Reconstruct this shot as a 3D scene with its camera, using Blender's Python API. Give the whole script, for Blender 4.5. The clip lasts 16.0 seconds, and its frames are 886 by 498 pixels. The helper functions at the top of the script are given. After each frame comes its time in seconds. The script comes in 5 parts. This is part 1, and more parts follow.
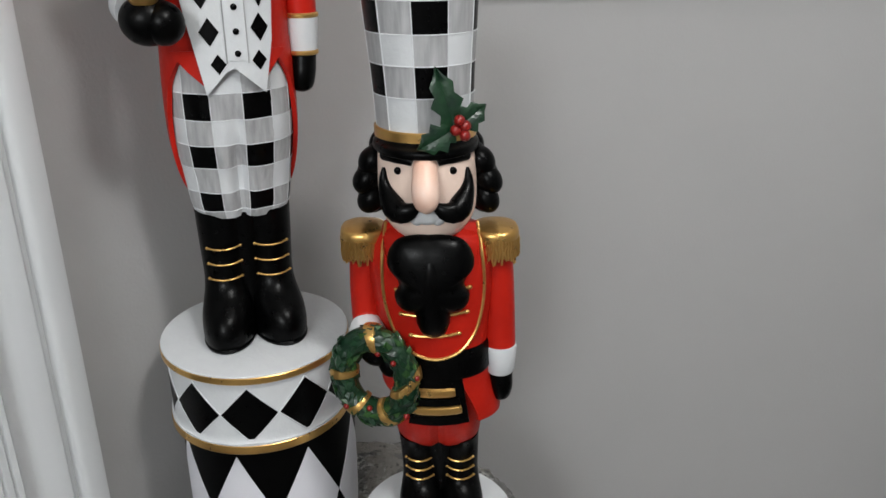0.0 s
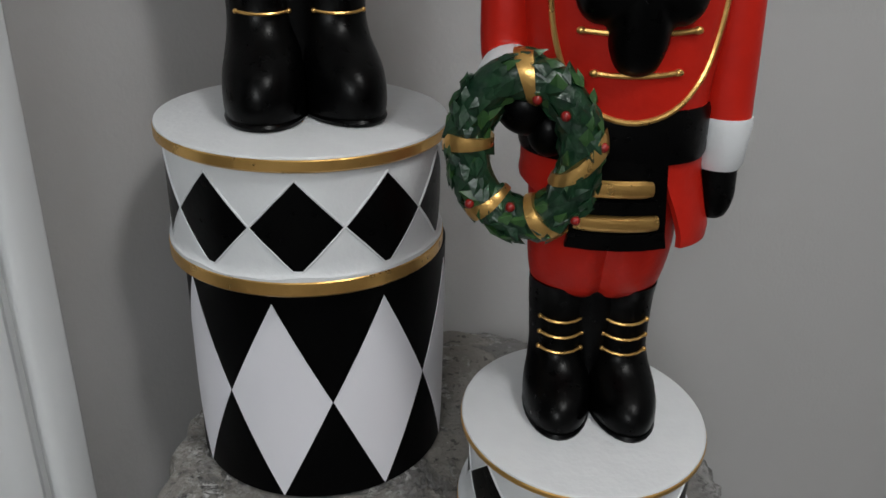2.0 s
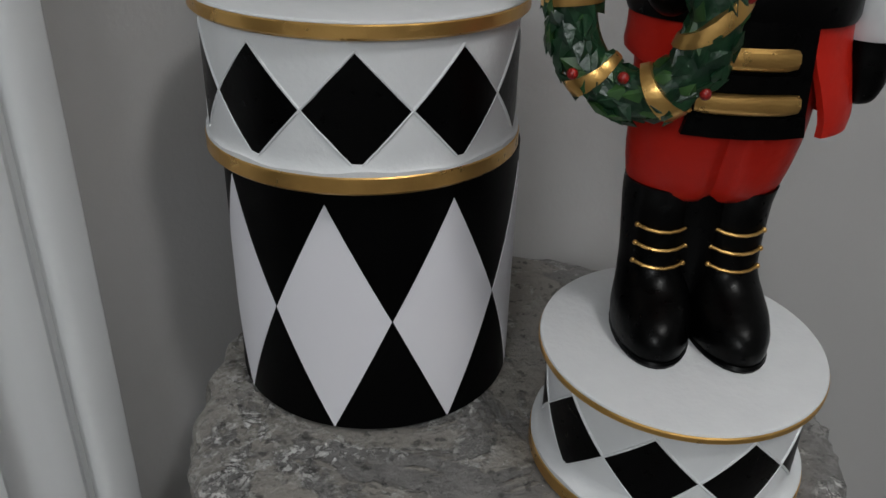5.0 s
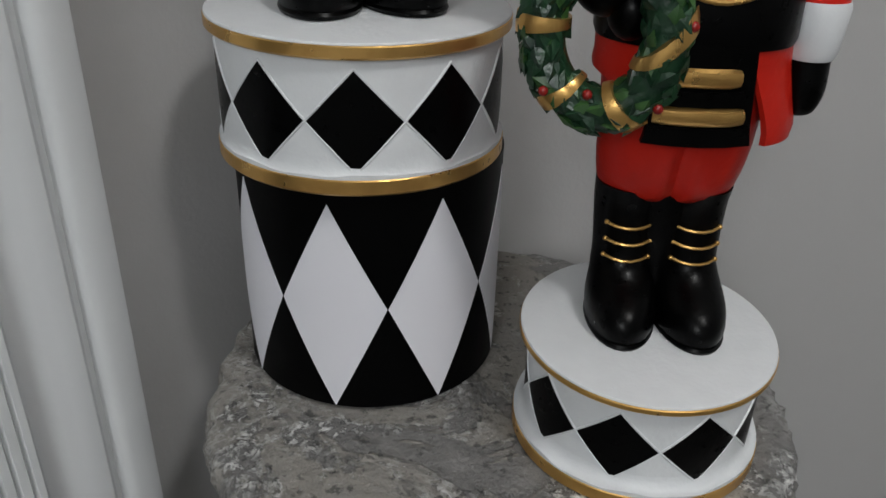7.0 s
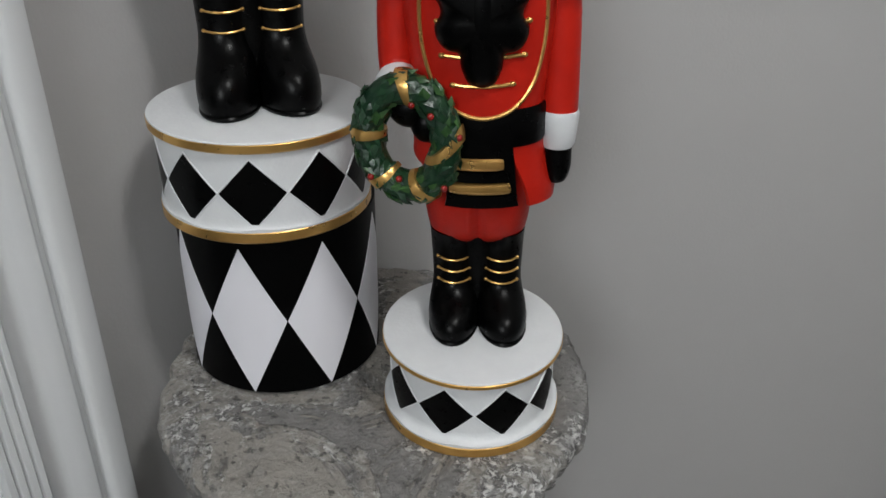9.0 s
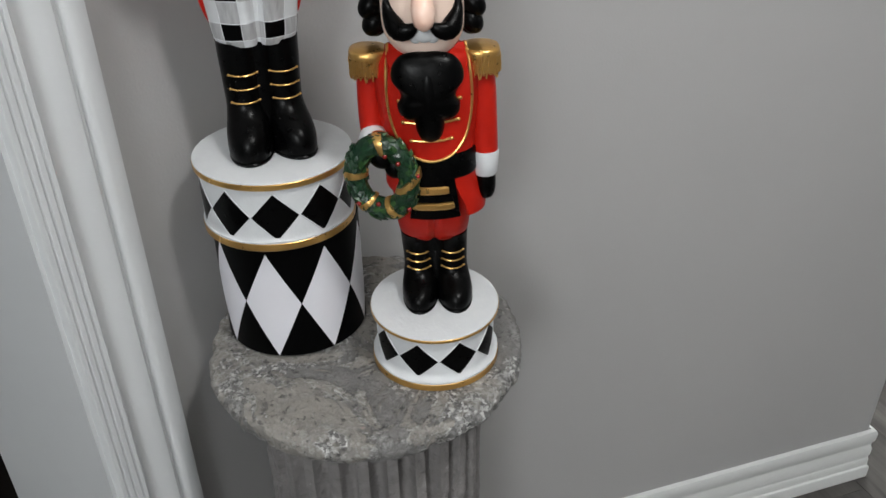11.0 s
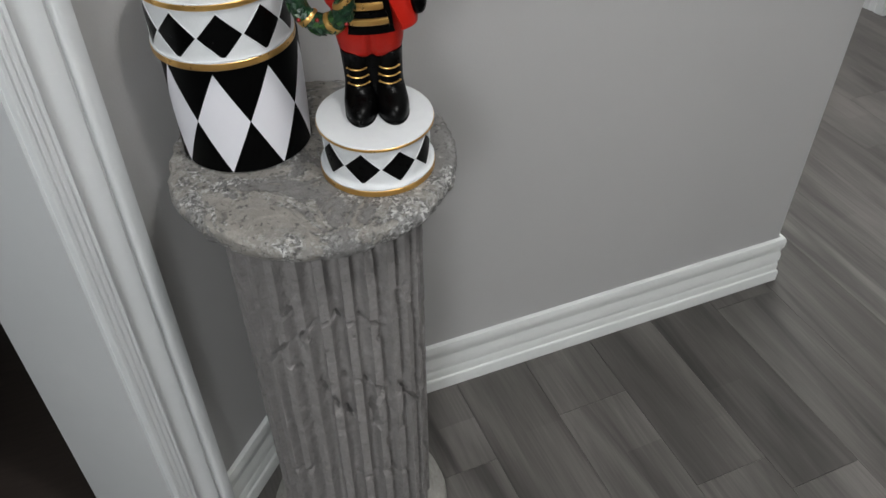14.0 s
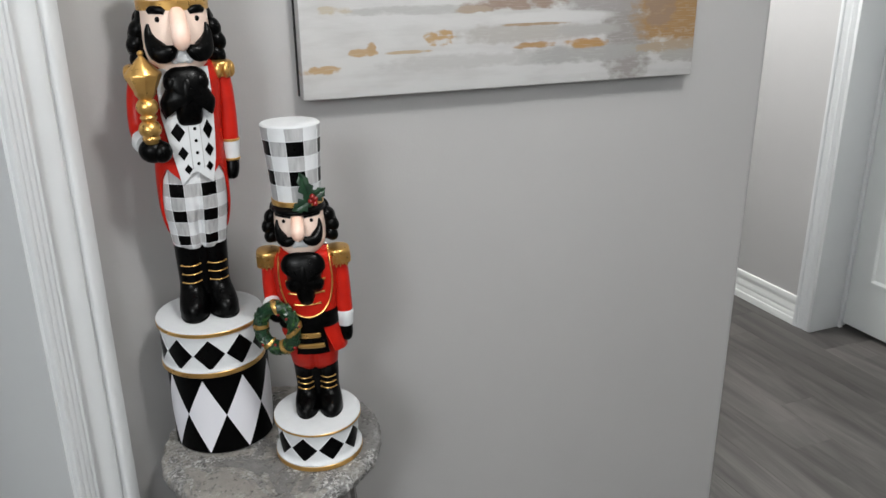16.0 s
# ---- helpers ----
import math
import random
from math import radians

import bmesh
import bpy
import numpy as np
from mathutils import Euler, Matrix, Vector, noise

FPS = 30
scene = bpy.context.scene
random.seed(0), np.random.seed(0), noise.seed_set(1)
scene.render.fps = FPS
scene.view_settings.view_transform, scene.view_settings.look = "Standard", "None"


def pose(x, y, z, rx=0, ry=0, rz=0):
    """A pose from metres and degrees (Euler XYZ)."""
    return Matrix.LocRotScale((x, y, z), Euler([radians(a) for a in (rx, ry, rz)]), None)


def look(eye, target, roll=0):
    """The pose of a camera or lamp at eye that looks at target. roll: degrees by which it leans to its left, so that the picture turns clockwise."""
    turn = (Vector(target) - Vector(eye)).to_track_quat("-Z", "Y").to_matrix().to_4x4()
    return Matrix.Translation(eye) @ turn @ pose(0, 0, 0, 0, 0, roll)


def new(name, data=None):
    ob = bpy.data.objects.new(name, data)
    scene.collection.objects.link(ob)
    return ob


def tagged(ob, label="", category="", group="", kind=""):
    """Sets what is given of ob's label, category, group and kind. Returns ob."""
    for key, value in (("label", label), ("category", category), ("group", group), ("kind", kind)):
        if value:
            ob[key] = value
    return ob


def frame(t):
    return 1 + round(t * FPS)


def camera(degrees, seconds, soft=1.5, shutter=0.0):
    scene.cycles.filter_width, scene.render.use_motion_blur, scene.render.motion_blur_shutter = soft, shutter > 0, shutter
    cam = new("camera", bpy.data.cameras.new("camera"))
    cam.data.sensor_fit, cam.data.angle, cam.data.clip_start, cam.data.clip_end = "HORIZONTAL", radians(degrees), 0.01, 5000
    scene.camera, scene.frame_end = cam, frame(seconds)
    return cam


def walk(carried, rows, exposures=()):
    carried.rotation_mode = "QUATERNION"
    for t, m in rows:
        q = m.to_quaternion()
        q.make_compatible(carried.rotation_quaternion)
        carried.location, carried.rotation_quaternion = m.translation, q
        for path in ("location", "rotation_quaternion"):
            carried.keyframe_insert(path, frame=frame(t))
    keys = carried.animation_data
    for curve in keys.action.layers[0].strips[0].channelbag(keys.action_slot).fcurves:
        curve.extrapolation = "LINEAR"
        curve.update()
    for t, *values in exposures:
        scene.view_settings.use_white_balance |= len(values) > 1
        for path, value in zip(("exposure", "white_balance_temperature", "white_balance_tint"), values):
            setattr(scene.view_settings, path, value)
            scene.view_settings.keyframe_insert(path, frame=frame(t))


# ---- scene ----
cam = camera(58.09, 16.0)
# seconds, eye, target, roll
ROWS = [
    (0, (-0.0319, 0.0172, 1.3432), (0.2188, 0.9109, 0.9711), -0.31),
    (0.5, (-0.0371, 0.0979, 1.2877), (0.2110, 0.9924, 0.9157), 0.72),
    (1, (-0.0462, 0.1520, 1.2369), (0.2052, 1.0424, 0.8573), 1.00),
    (1.5, (-0.0504, 0.1919, 1.1800), (0.1997, 1.0781, 0.7900), 1.34),
    (2, (-0.0614, 0.2211, 1.1332), (0.1820, 1.1007, 0.7244), 1.58),
    (2.5, (-0.0657, 0.2476, 1.1027), (0.1671, 1.1220, 0.6770), 1.67),
    (3, (-0.0657, 0.2680, 1.0817), (0.1569, 1.1378, 0.6414), 1.56),
    (3.5, (-0.0661, 0.2795, 1.0722), (0.1476, 1.1456, 0.6204), 1.61),
    (4, (-0.0669, 0.2817, 1.0731), (0.1403, 1.1444, 0.6117), 1.53),
    (6.5, (-0.0799, 0.2393, 1.1021), (0.1264, 1.0996, 0.6358), 1.57),
    (7, (-0.0761, 0.2321, 1.1036), (0.1297, 1.0913, 0.6351), 1.55),
    (7.5, (-0.0644, 0.2127, 1.1153), (0.1419, 1.0703, 0.6442), 1.50),
    (8, (-0.0548, 0.1725, 1.1398), (0.1533, 1.0308, 0.6706), 1.36),
    (8.5, (-0.0372, 0.1303, 1.1661), (0.1770, 0.9848, 0.6929), 1.13),
    (8.7, (-0.0369, 0.1133, 1.1799), (0.1854, 0.9651, 0.7056), 1.12),
    (10.8, (-0.0881, -0.0945, 1.3424), (0.1775, 0.7367, 0.8539), -1.06),
    (11, (-0.0922, -0.1001, 1.3452), (0.1753, 0.7142, 0.8301), -0.90),
    (11.5, (-0.0939, -0.1203, 1.3418), (0.1705, 0.6444, 0.7541), -0.61),
    (12, (-0.0896, -0.1351, 1.3341), (0.1670, 0.5735, 0.6768), -0.35),
    (12.5, (-0.0929, -0.1316, 1.3287), (0.1686, 0.5588, 0.6542), -0.04),
    (13, (-0.0985, -0.1290, 1.3308), (0.1674, 0.5470, 0.6435), 0.25),
    (13.5, (-0.1065, -0.1408, 1.3369), (0.1644, 0.5278, 0.6444), 0.26),
    (14, (-0.1156, -0.1867, 1.3570), (0.1725, 0.5010, 0.6906), -0.38),
    (14.5, (-0.1107, -0.2756, 1.4071), (0.2152, 0.4835, 0.8436), -0.58),
    (15, (-0.0926, -0.3906, 1.4477), (0.2490, 0.4185, 0.9695), -0.92),
    (15.5, (-0.0915, -0.4718, 1.4986), (0.2605, 0.3795, 1.1095), -0.82),
    (16, (-0.1050, -0.5199, 1.5269), (0.2443, 0.3526, 1.1852), -0.62),
]
EXPOSURES = [(0.0, -0.15), (0.5, -0.2), (1.5, -0.35), (2.5, -0.58), (3.5, -0.72), (4.0, -0.72), (6.5, -0.52), (7.5, -0.45), (8.5, -0.32), (11.0, -0.12), (12.5, -0.05), (14.5, 0.0), (16.0, 0.05)]
walk(cam, [(t, look(eye, target, roll)) for t, eye, target, roll in ROWS], EXPOSURES)

# ---- light ----
world = bpy.data.worlds.new("world")
scene.world = world
world.use_nodes = True
world.node_tree.nodes["Background"].inputs[0].default_value = (0.75, 0.8, 0.9, 1)
world.node_tree.nodes["Background"].inputs[1].default_value = 0.02


def point_lamp(name, x, y, z, watts, size, colour):
    """A soft round point light near the ceiling; no fixture is built."""
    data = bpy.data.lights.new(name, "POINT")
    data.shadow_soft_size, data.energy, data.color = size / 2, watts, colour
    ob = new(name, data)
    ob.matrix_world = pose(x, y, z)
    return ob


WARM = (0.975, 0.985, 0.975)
point_lamp("ceiling_lamp_entry", 0.40, -0.30, 2.30, 37.5, 0.20, WARM)
point_lamp("ceiling_lamp_hall", 1.85, 2.3, 2.2, 67, 0.3, WARM)
# unseen cool fill, added to brighten the jamb and soften the shadows
point_lamp("fill_lamp_room", -1.20, -1.7, 2.1, 92, 0.6, (0.945, 0.985, 1.0))

# ---- materials ----


def material(name, colour, rough=0.5, metal=0.0, second=None, scale=30.0, amount=0.5, bump=0.0, bump_scale=200.0, stretch=(1, 1, 1), spec=0.5, coat=0.0, detail=4.0):
    """A painted or raw surface: two colours mixed by noise, grain in the gloss, and a fine relief."""
    m = bpy.data.materials.new(name)
    m.use_nodes = True
    nt = m.node_tree
    n, l = nt.nodes, nt.links
    b = n["Principled BSDF"]
    b.inputs["Metallic"].default_value = metal
    b.inputs["Specular IOR Level"].default_value = spec
    b.inputs["Coat Weight"].default_value = coat
    tc = n.new("ShaderNodeTexCoord")
    mp = n.new("ShaderNodeMapping")
    mp.inputs["Scale"].default_value = stretch
    l.new(tc.outputs["Object"], mp.inputs["Vector"])
    no = n.new("ShaderNodeTexNoise")
    no.inputs["Scale"].default_value, no.inputs["Detail"].default_value = scale, detail
    l.new(mp.outputs["Vector"], no.inputs["Vector"])
    ramp = n.new("ShaderNodeValToRGB")
    ramp.color_ramp.elements[0].position, ramp.color_ramp.elements[1].position = 0.5 - 0.25 / max(amount, 0.1), 0.5 + 0.25 / max(amount, 0.1)
    second = second or tuple(c * 0.85 for c in colour)
    ramp.color_ramp.elements[0].color, ramp.color_ramp.elements[1].color = (*second, 1), (*colour, 1)
    l.new(no.outputs["Fac"], ramp.inputs["Fac"])
    l.new(ramp.outputs["Color"], b.inputs["Base Color"])
    gr = n.new("ShaderNodeTexNoise")
    gr.inputs["Scale"].default_value = scale * 3.1
    l.new(mp.outputs["Vector"], gr.inputs["Vector"])
    rr = n.new("ShaderNodeMapRange")
    rr.inputs["To Min"].default_value, rr.inputs["To Max"].default_value = max(rough - 0.1, 0.04), min(rough + 0.12, 1)
    l.new(gr.outputs["Fac"], rr.inputs["Value"])
    l.new(rr.outputs["Result"], b.inputs["Roughness"])
    if bump:
        bn = n.new("ShaderNodeTexNoise")
        bn.inputs["Scale"].default_value, bn.inputs["Detail"].default_value = bump_scale, 3
        l.new(mp.outputs["Vector"], bn.inputs["Vector"])
        bp = n.new("ShaderNodeBump")
        bp.inputs["Strength"].default_value, bp.inputs["Distance"].default_value = min(bump, 1), 0.002
        l.new(bn.outputs["Fac"], bp.inputs["Height"])
        l.new(bp.outputs["Normal"], b.inputs["Normal"])
    return m


WALL = material("wall_paint", (0.435, 0.43, 0.427), 0.75, second=(0.415, 0.41, 0.407), scale=3, bump=0.12, bump_scale=260, spec=0.3)
TRIM = material("trim_paint", (0.645, 0.66, 0.67), 0.38, second=(0.595, 0.61, 0.62), scale=9, bump=0.05, bump_scale=90)
# trim white made lighter, so light caught by the baseboards is in the colour
SKIRTING = material("baseboard_lit_paint", (0.80, 0.815, 0.805), 0.34, second=(0.74, 0.755, 0.745), scale=9, bump=0.05, bump_scale=90)
CEIL = material("ceiling_paint", (0.75, 0.74, 0.72), 0.9, scale=20, bump=0.3, bump_scale=120)
DOOR = material("door_paint", (0.67, 0.695, 0.695), 0.4, second=(0.63, 0.655, 0.655), scale=6, bump=0.05, bump_scale=150)
# near-black brown: the unlit room's shade is put into this colour
SHADEDFLOOR = material("shaded_wood", (0.050, 0.038, 0.032), 0.5, second=(0.025, 0.019, 0.016), scale=12, stretch=(1, 8, 1), bump=0.1)
RED = material("red_enamel", (0.53, 0.017, 0.008), 0.36, second=(0.37, 0.010, 0.005), scale=60, bump=0.12, bump_scale=240, spec=0.2)
BLACK = material("black_enamel", (0.0012, 0.0012, 0.0014), 0.30, second=(0.0006, 0.0006, 0.0006), scale=60, bump=0.06, bump_scale=260, spec=0.10)
WHITE = material("white_enamel", (0.685, 0.70, 0.715), 0.5, second=(0.60, 0.615, 0.635), scale=70, bump=0.15, bump_scale=300)
GREY = material("brushed_grey_paint", (0.54, 0.54, 0.55), 0.5, second=(0.24, 0.24, 0.245), scale=100, amount=0.65, stretch=(2.2, 2.2, 0.3), bump=0.12, bump_scale=240)
GOLD = material("antique_gold", (0.82, 0.51, 0.17), 0.30, metal=0.85, second=(0.50, 0.27, 0.075), scale=45, amount=0.55, bump=0.12, bump_scale=260)
SKIN = material("flesh_enamel", (0.86, 0.70, 0.61), 0.4, second=(0.84, 0.62, 0.51), scale=14, bump=0.08, bump_scale=220)
NOSE = material("rosy_flesh_enamel", (0.88, 0.70, 0.61), 0.36, second=(0.85, 0.50, 0.37), scale=36, amount=1.0, bump=0.05)
LEAF = material("green_enamel", (0.012, 0.052, 0.018), 0.32, second=(0.003, 0.014, 0.010), scale=130, amount=0.9, bump=0.3, bump_scale=300)
LEAFTIP = material("frosted_green_enamel", (0.040, 0.105, 0.024), 0.34, second=(0.010, 0.040, 0.012), scale=160, amount=0.9)
BERRY = material("berry_red_enamel", (0.26, 0.012, 0.010), 0.30, second=(0.20, 0.008, 0.006), scale=120)
PAPERWHITE = material("matte_white_wrap", (0.74, 0.735, 0.78), 0.62, second=(0.70, 0.695, 0.745), scale=9, spec=0.35)
PAPERBLACK = material("matte_black_wrap", (0.0012, 0.0012, 0.0014), 0.42, second=(0.0006, 0.0006, 0.0006), scale=12, spec=0.06)
BACKING = material("black_backing", (0.01, 0.01, 0.01), 0.8, scale=30)


def stone_material(name, plates=1.0, lime=1.0, pits=1.0, body=(0.196, 0.190, 0.186), high=(0.272, 0.256, 0.238)):
    """Weathered cast stone: grey with worn taupe plateaus, pits and a filigree of flaked white lime."""
    m = bpy.data.materials.new(name)
    m.use_nodes = True
    n, l = m.node_tree.nodes, m.node_tree.links
    b = n["Principled BSDF"]
    b.inputs["Roughness"].default_value = 0.62
    b.inputs["Specular IOR Level"].default_value = 0.4
    tc = n.new("ShaderNodeTexCoord")

    def field(scale, detail, lo, hi, rough=0.6, distort=0.0):
        t = n.new("ShaderNodeTexNoise")
        t.inputs["Scale"].default_value, t.inputs["Detail"].default_value = scale, detail
        t.inputs["Roughness"].default_value, t.inputs["Distortion"].default_value = rough, distort
        l.new(tc.outputs["Object"], t.inputs["Vector"])
        r = n.new("ShaderNodeMapRange")
        r.inputs["From Min"].default_value, r.inputs["From Max"].default_value = lo, hi
        l.new(t.outputs["Fac"], r.inputs["Value"])
        return r.outputs["Result"]

    def mix(a, c, fac):
        x = n.new("ShaderNodeMix")
        x.data_type = "RGBA"
        if isinstance(a, tuple):
            x.inputs[6].default_value = (*a, 1)
        else:
            l.new(a, x.inputs[6])
        x.inputs[7].default_value = (*c, 1)
        l.new(fac, x.inputs[0])
        return x.outputs[2]

    def times(a, c):
        x = n.new("ShaderNodeMath")
        x.operation = "MULTIPLY"
        l.new(a, x.inputs[0])
        l.new(c, x.inputs[1])
        return x.outputs[0]

    def rimmed(a):
        at = n.new("ShaderNodeAttribute")
        at.attribute_name = "wear"
        x = n.new("ShaderNodeMath")
        x.operation = "MULTIPLY_ADD"
        x.use_clamp = True
        l.new(at.outputs["Fac"], x.inputs[0])
        x.inputs[1].default_value = 0.50
        l.new(a, x.inputs[2])
        return x.outputs[0]

    def band(a, width):
        """1 where a field crosses its middle, 0 away from it."""
        x = n.new("ShaderNodeMath")
        x.operation = "SUBTRACT"
        l.new(a, x.inputs[0])
        x.inputs[1].default_value = 0.5
        y = n.new("ShaderNodeMath")
        y.operation = "ABSOLUTE"
        l.new(x.outputs[0], y.inputs[0])
        r = n.new("ShaderNodeMapRange")
        r.inputs["From Min"].default_value, r.inputs["From Max"].default_value = width, width * 0.4
        l.new(y.outputs[0], r.inputs["Value"])
        return r.outputs["Result"]

    def weigh(a, k):
        x = n.new("ShaderNodeMath")
        x.operation = "MULTIPLY"
        l.new(a, x.inputs[0])
        x.inputs[1].default_value = k
        return x.outputs[0]

    # worn plateaus of taupe over the grey body, lime left along their borders and in fine veins
    plate = weigh(field(11, 9, 0.485, 0.515, 0.66, 0.9), plates)
    broad = field(11, 9, 0.36, 0.66, 0.62, 0.9)
    c = mix(body, high, plate)
    c = mix(c, tuple(v * 1.35 for v in body), field(60, 8, 0.50, 0.8))
    c = mix(c, tuple(v * 0.36 for v in body), weigh(field(130, 5, 0.575, 0.64), pits))
    c = mix(c, tuple(v * 0.45 for v in body), weigh(field(34, 6, 0.62, 0.70), pits))
    vein = times(band(field(62, 8, 0.3, 0.7, 0.70, 0.5), 0.15), field(9, 5, 0.485, 0.545, 0.62))
    border = times(band(broad, 0.09), field(40, 6, 0.47, 0.58, 0.7))
    grains = field(170, 8, 0.46, 0.50, 0.7, 0.4)
    lined = n.new("ShaderNodeMath")
    lined.operation = "MAXIMUM"
    l.new(weigh(vein, lime), lined.inputs[0])
    l.new(weigh(border, lime), lined.inputs[1])
    bare = n.new("ShaderNodeMath")
    bare.operation = "MULTIPLY_ADD"
    l.new(plate, bare.inputs[0])
    bare.inputs[1].default_value, bare.inputs[2].default_value = -0.75, 1.0
    flake = times(times(grains, rimmed(lined.outputs[0])), bare.outputs[0])
    c = mix(c, (0.84, 0.83, 0.82), flake)
    c = mix(c, (0.50, 0.49, 0.48), field(330, 3, 0.70, 0.74))
    l.new(c, b.inputs["Base Color"])
    g = n.new("ShaderNodeMath")
    g.operation = "MULTIPLY_ADD"
    l.new(plate, g.inputs[0])
    g.inputs[1].default_value = 0.7
    l.new(field(75, 8, 0.3, 0.7, 0.65), g.inputs[2])
    h = n.new("ShaderNodeMath")
    h.operation = "ADD"
    l.new(g.outputs[0], h.inputs[0])
    l.new(flake, h.inputs[1])
    bp = n.new("ShaderNodeBump")
    bp.inputs["Strength"].default_value, bp.inputs["Distance"].default_value = 0.9, 0.0028
    l.new(h.outputs[0], bp.inputs["Height"])
    l.new(bp.outputs["Normal"], b.inputs["Normal"])
    return m


STONE = stone_material("weathered_stone", 1.0, 0.85, 0.8, (0.190, 0.184, 0.180), (0.288, 0.270, 0.246))
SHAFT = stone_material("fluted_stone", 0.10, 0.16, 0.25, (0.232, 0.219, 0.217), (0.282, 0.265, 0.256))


def plank_material():
    """Grey-brown laminate; every board has its own tone and figure."""
    m = bpy.data.materials.new("grey_laminate")
    m.use_nodes = True
    n, l = m.node_tree.nodes, m.node_tree.links
    b = n["Principled BSDF"]
    b.inputs["Roughness"].default_value = 0.42
    tc, oi = n.new("ShaderNodeTexCoord"), n.new("ShaderNodeObjectInfo")
    sh = n.new("ShaderNodeVectorMath")
    sh.operation = "MULTIPLY_ADD"
    l.new(oi.outputs["Random"], sh.inputs[0])
    sh.inputs[1].default_value = (7.3, 31.0, 3.0)
    l.new(tc.outputs["Object"], sh.inputs[2])

    def noise_of(stretch, scale, detail, distort=0.0):
        mp = n.new("ShaderNodeMapping")
        mp.inputs["Scale"].default_value = stretch
        l.new(sh.outputs[0], mp.inputs["Vector"])
        t = n.new("ShaderNodeTexNoise")
        t.inputs["Scale"].default_value, t.inputs["Detail"].default_value, t.inputs["Distortion"].default_value = scale, detail, distort
        l.new(mp.outputs["Vector"], t.inputs["Vector"])
        return t.outputs["Fac"]

    tone = n.new("ShaderNodeValToRGB")
    e = tone.color_ramp.elements
    e[0].position, e[0].color = 0.0, (0.083, 0.076, 0.071, 1)
    e[1].position, e[1].color = 1.0, (0.124, 0.115, 0.108, 1)
    l.new(oi.outputs["Random"], tone.inputs["Fac"])
    streak = n.new("ShaderNodeMapRange")
    streak.inputs["From Min"].default_value, streak.inputs["From Max"].default_value = 0.32, 0.68
    streak.inputs["To Min"].default_value, streak.inputs["To Max"].default_value = 0.50, 1.32
    l.new(noise_of((7, 0.8, 1), 1.5, 5, 1.4), streak.inputs["Value"])
    grain = n.new("ShaderNodeMapRange")
    grain.inputs["From Min"].default_value, grain.inputs["From Max"].default_value = 0.3, 0.7
    grain.inputs["To Min"].default_value, grain.inputs["To Max"].default_value = 0.85, 1.12
    l.new(noise_of((80, 2.5, 1), 3, 4), grain.inputs["Value"])
    mu = n.new("ShaderNodeMath")
    mu.operation = "MULTIPLY"
    # each board is printed with two rows of short strips of differing tone
    xyz, turned = n.new("ShaderNodeSeparateXYZ"), n.new("ShaderNodeCombineXYZ")
    l.new(tc.outputs["Object"], xyz.inputs[0])
    along = n.new("ShaderNodeMath")
    along.operation = "MULTIPLY_ADD"
    l.new(oi.outputs["Random"], along.inputs[0])
    along.inputs[1].default_value = 47.0
    l.new(xyz.outputs["Y"], along.inputs[2])
    l.new(along.outputs[0], turned.inputs["X"])
    l.new(xyz.outputs["X"], turned.inputs["Y"])
    strip = n.new("ShaderNodeTexBrick")
    strip.offset, strip.inputs["Scale"].default_value = 0.37, 1.0
    strip.inputs["Color1"].default_value, strip.inputs["Color2"].default_value = (0.86, 0.86, 0.86, 1), (1.13, 1.13, 1.13, 1)
    strip.inputs["Mortar Size"].default_value = 0.0
    strip.inputs["Brick Width"].default_value, strip.inputs["Row Height"].default_value = 0.62, 0.08125
    l.new(turned.outputs[0], strip.inputs["Vector"])
    shade = n.new("ShaderNodeMath")
    shade.operation = "MULTIPLY"
    l.new(strip.outputs["Color"], shade.inputs[0])
    l.new(streak.outputs[0], shade.inputs[1])
    l.new(shade.outputs[0], mu.inputs[0])
    l.new(grain.outputs[0], mu.inputs[1])
    sc = n.new("ShaderNodeVectorMath")
    sc.operation = "SCALE"
    l.new(tone.outputs["Color"], sc.inputs[0])
    l.new(mu.outputs[0], sc.inputs["Scale"])
    l.new(sc.outputs[0], b.inputs["Base Color"])
    bp = n.new("ShaderNodeBump")
    bp.inputs["Strength"].default_value, bp.inputs["Distance"].default_value = 0.15, 0.001
    l.new(grain.outputs[0], bp.inputs["Height"])
    l.new(bp.outputs["Normal"], b.inputs["Normal"])
    return m


PLANK = plank_material()

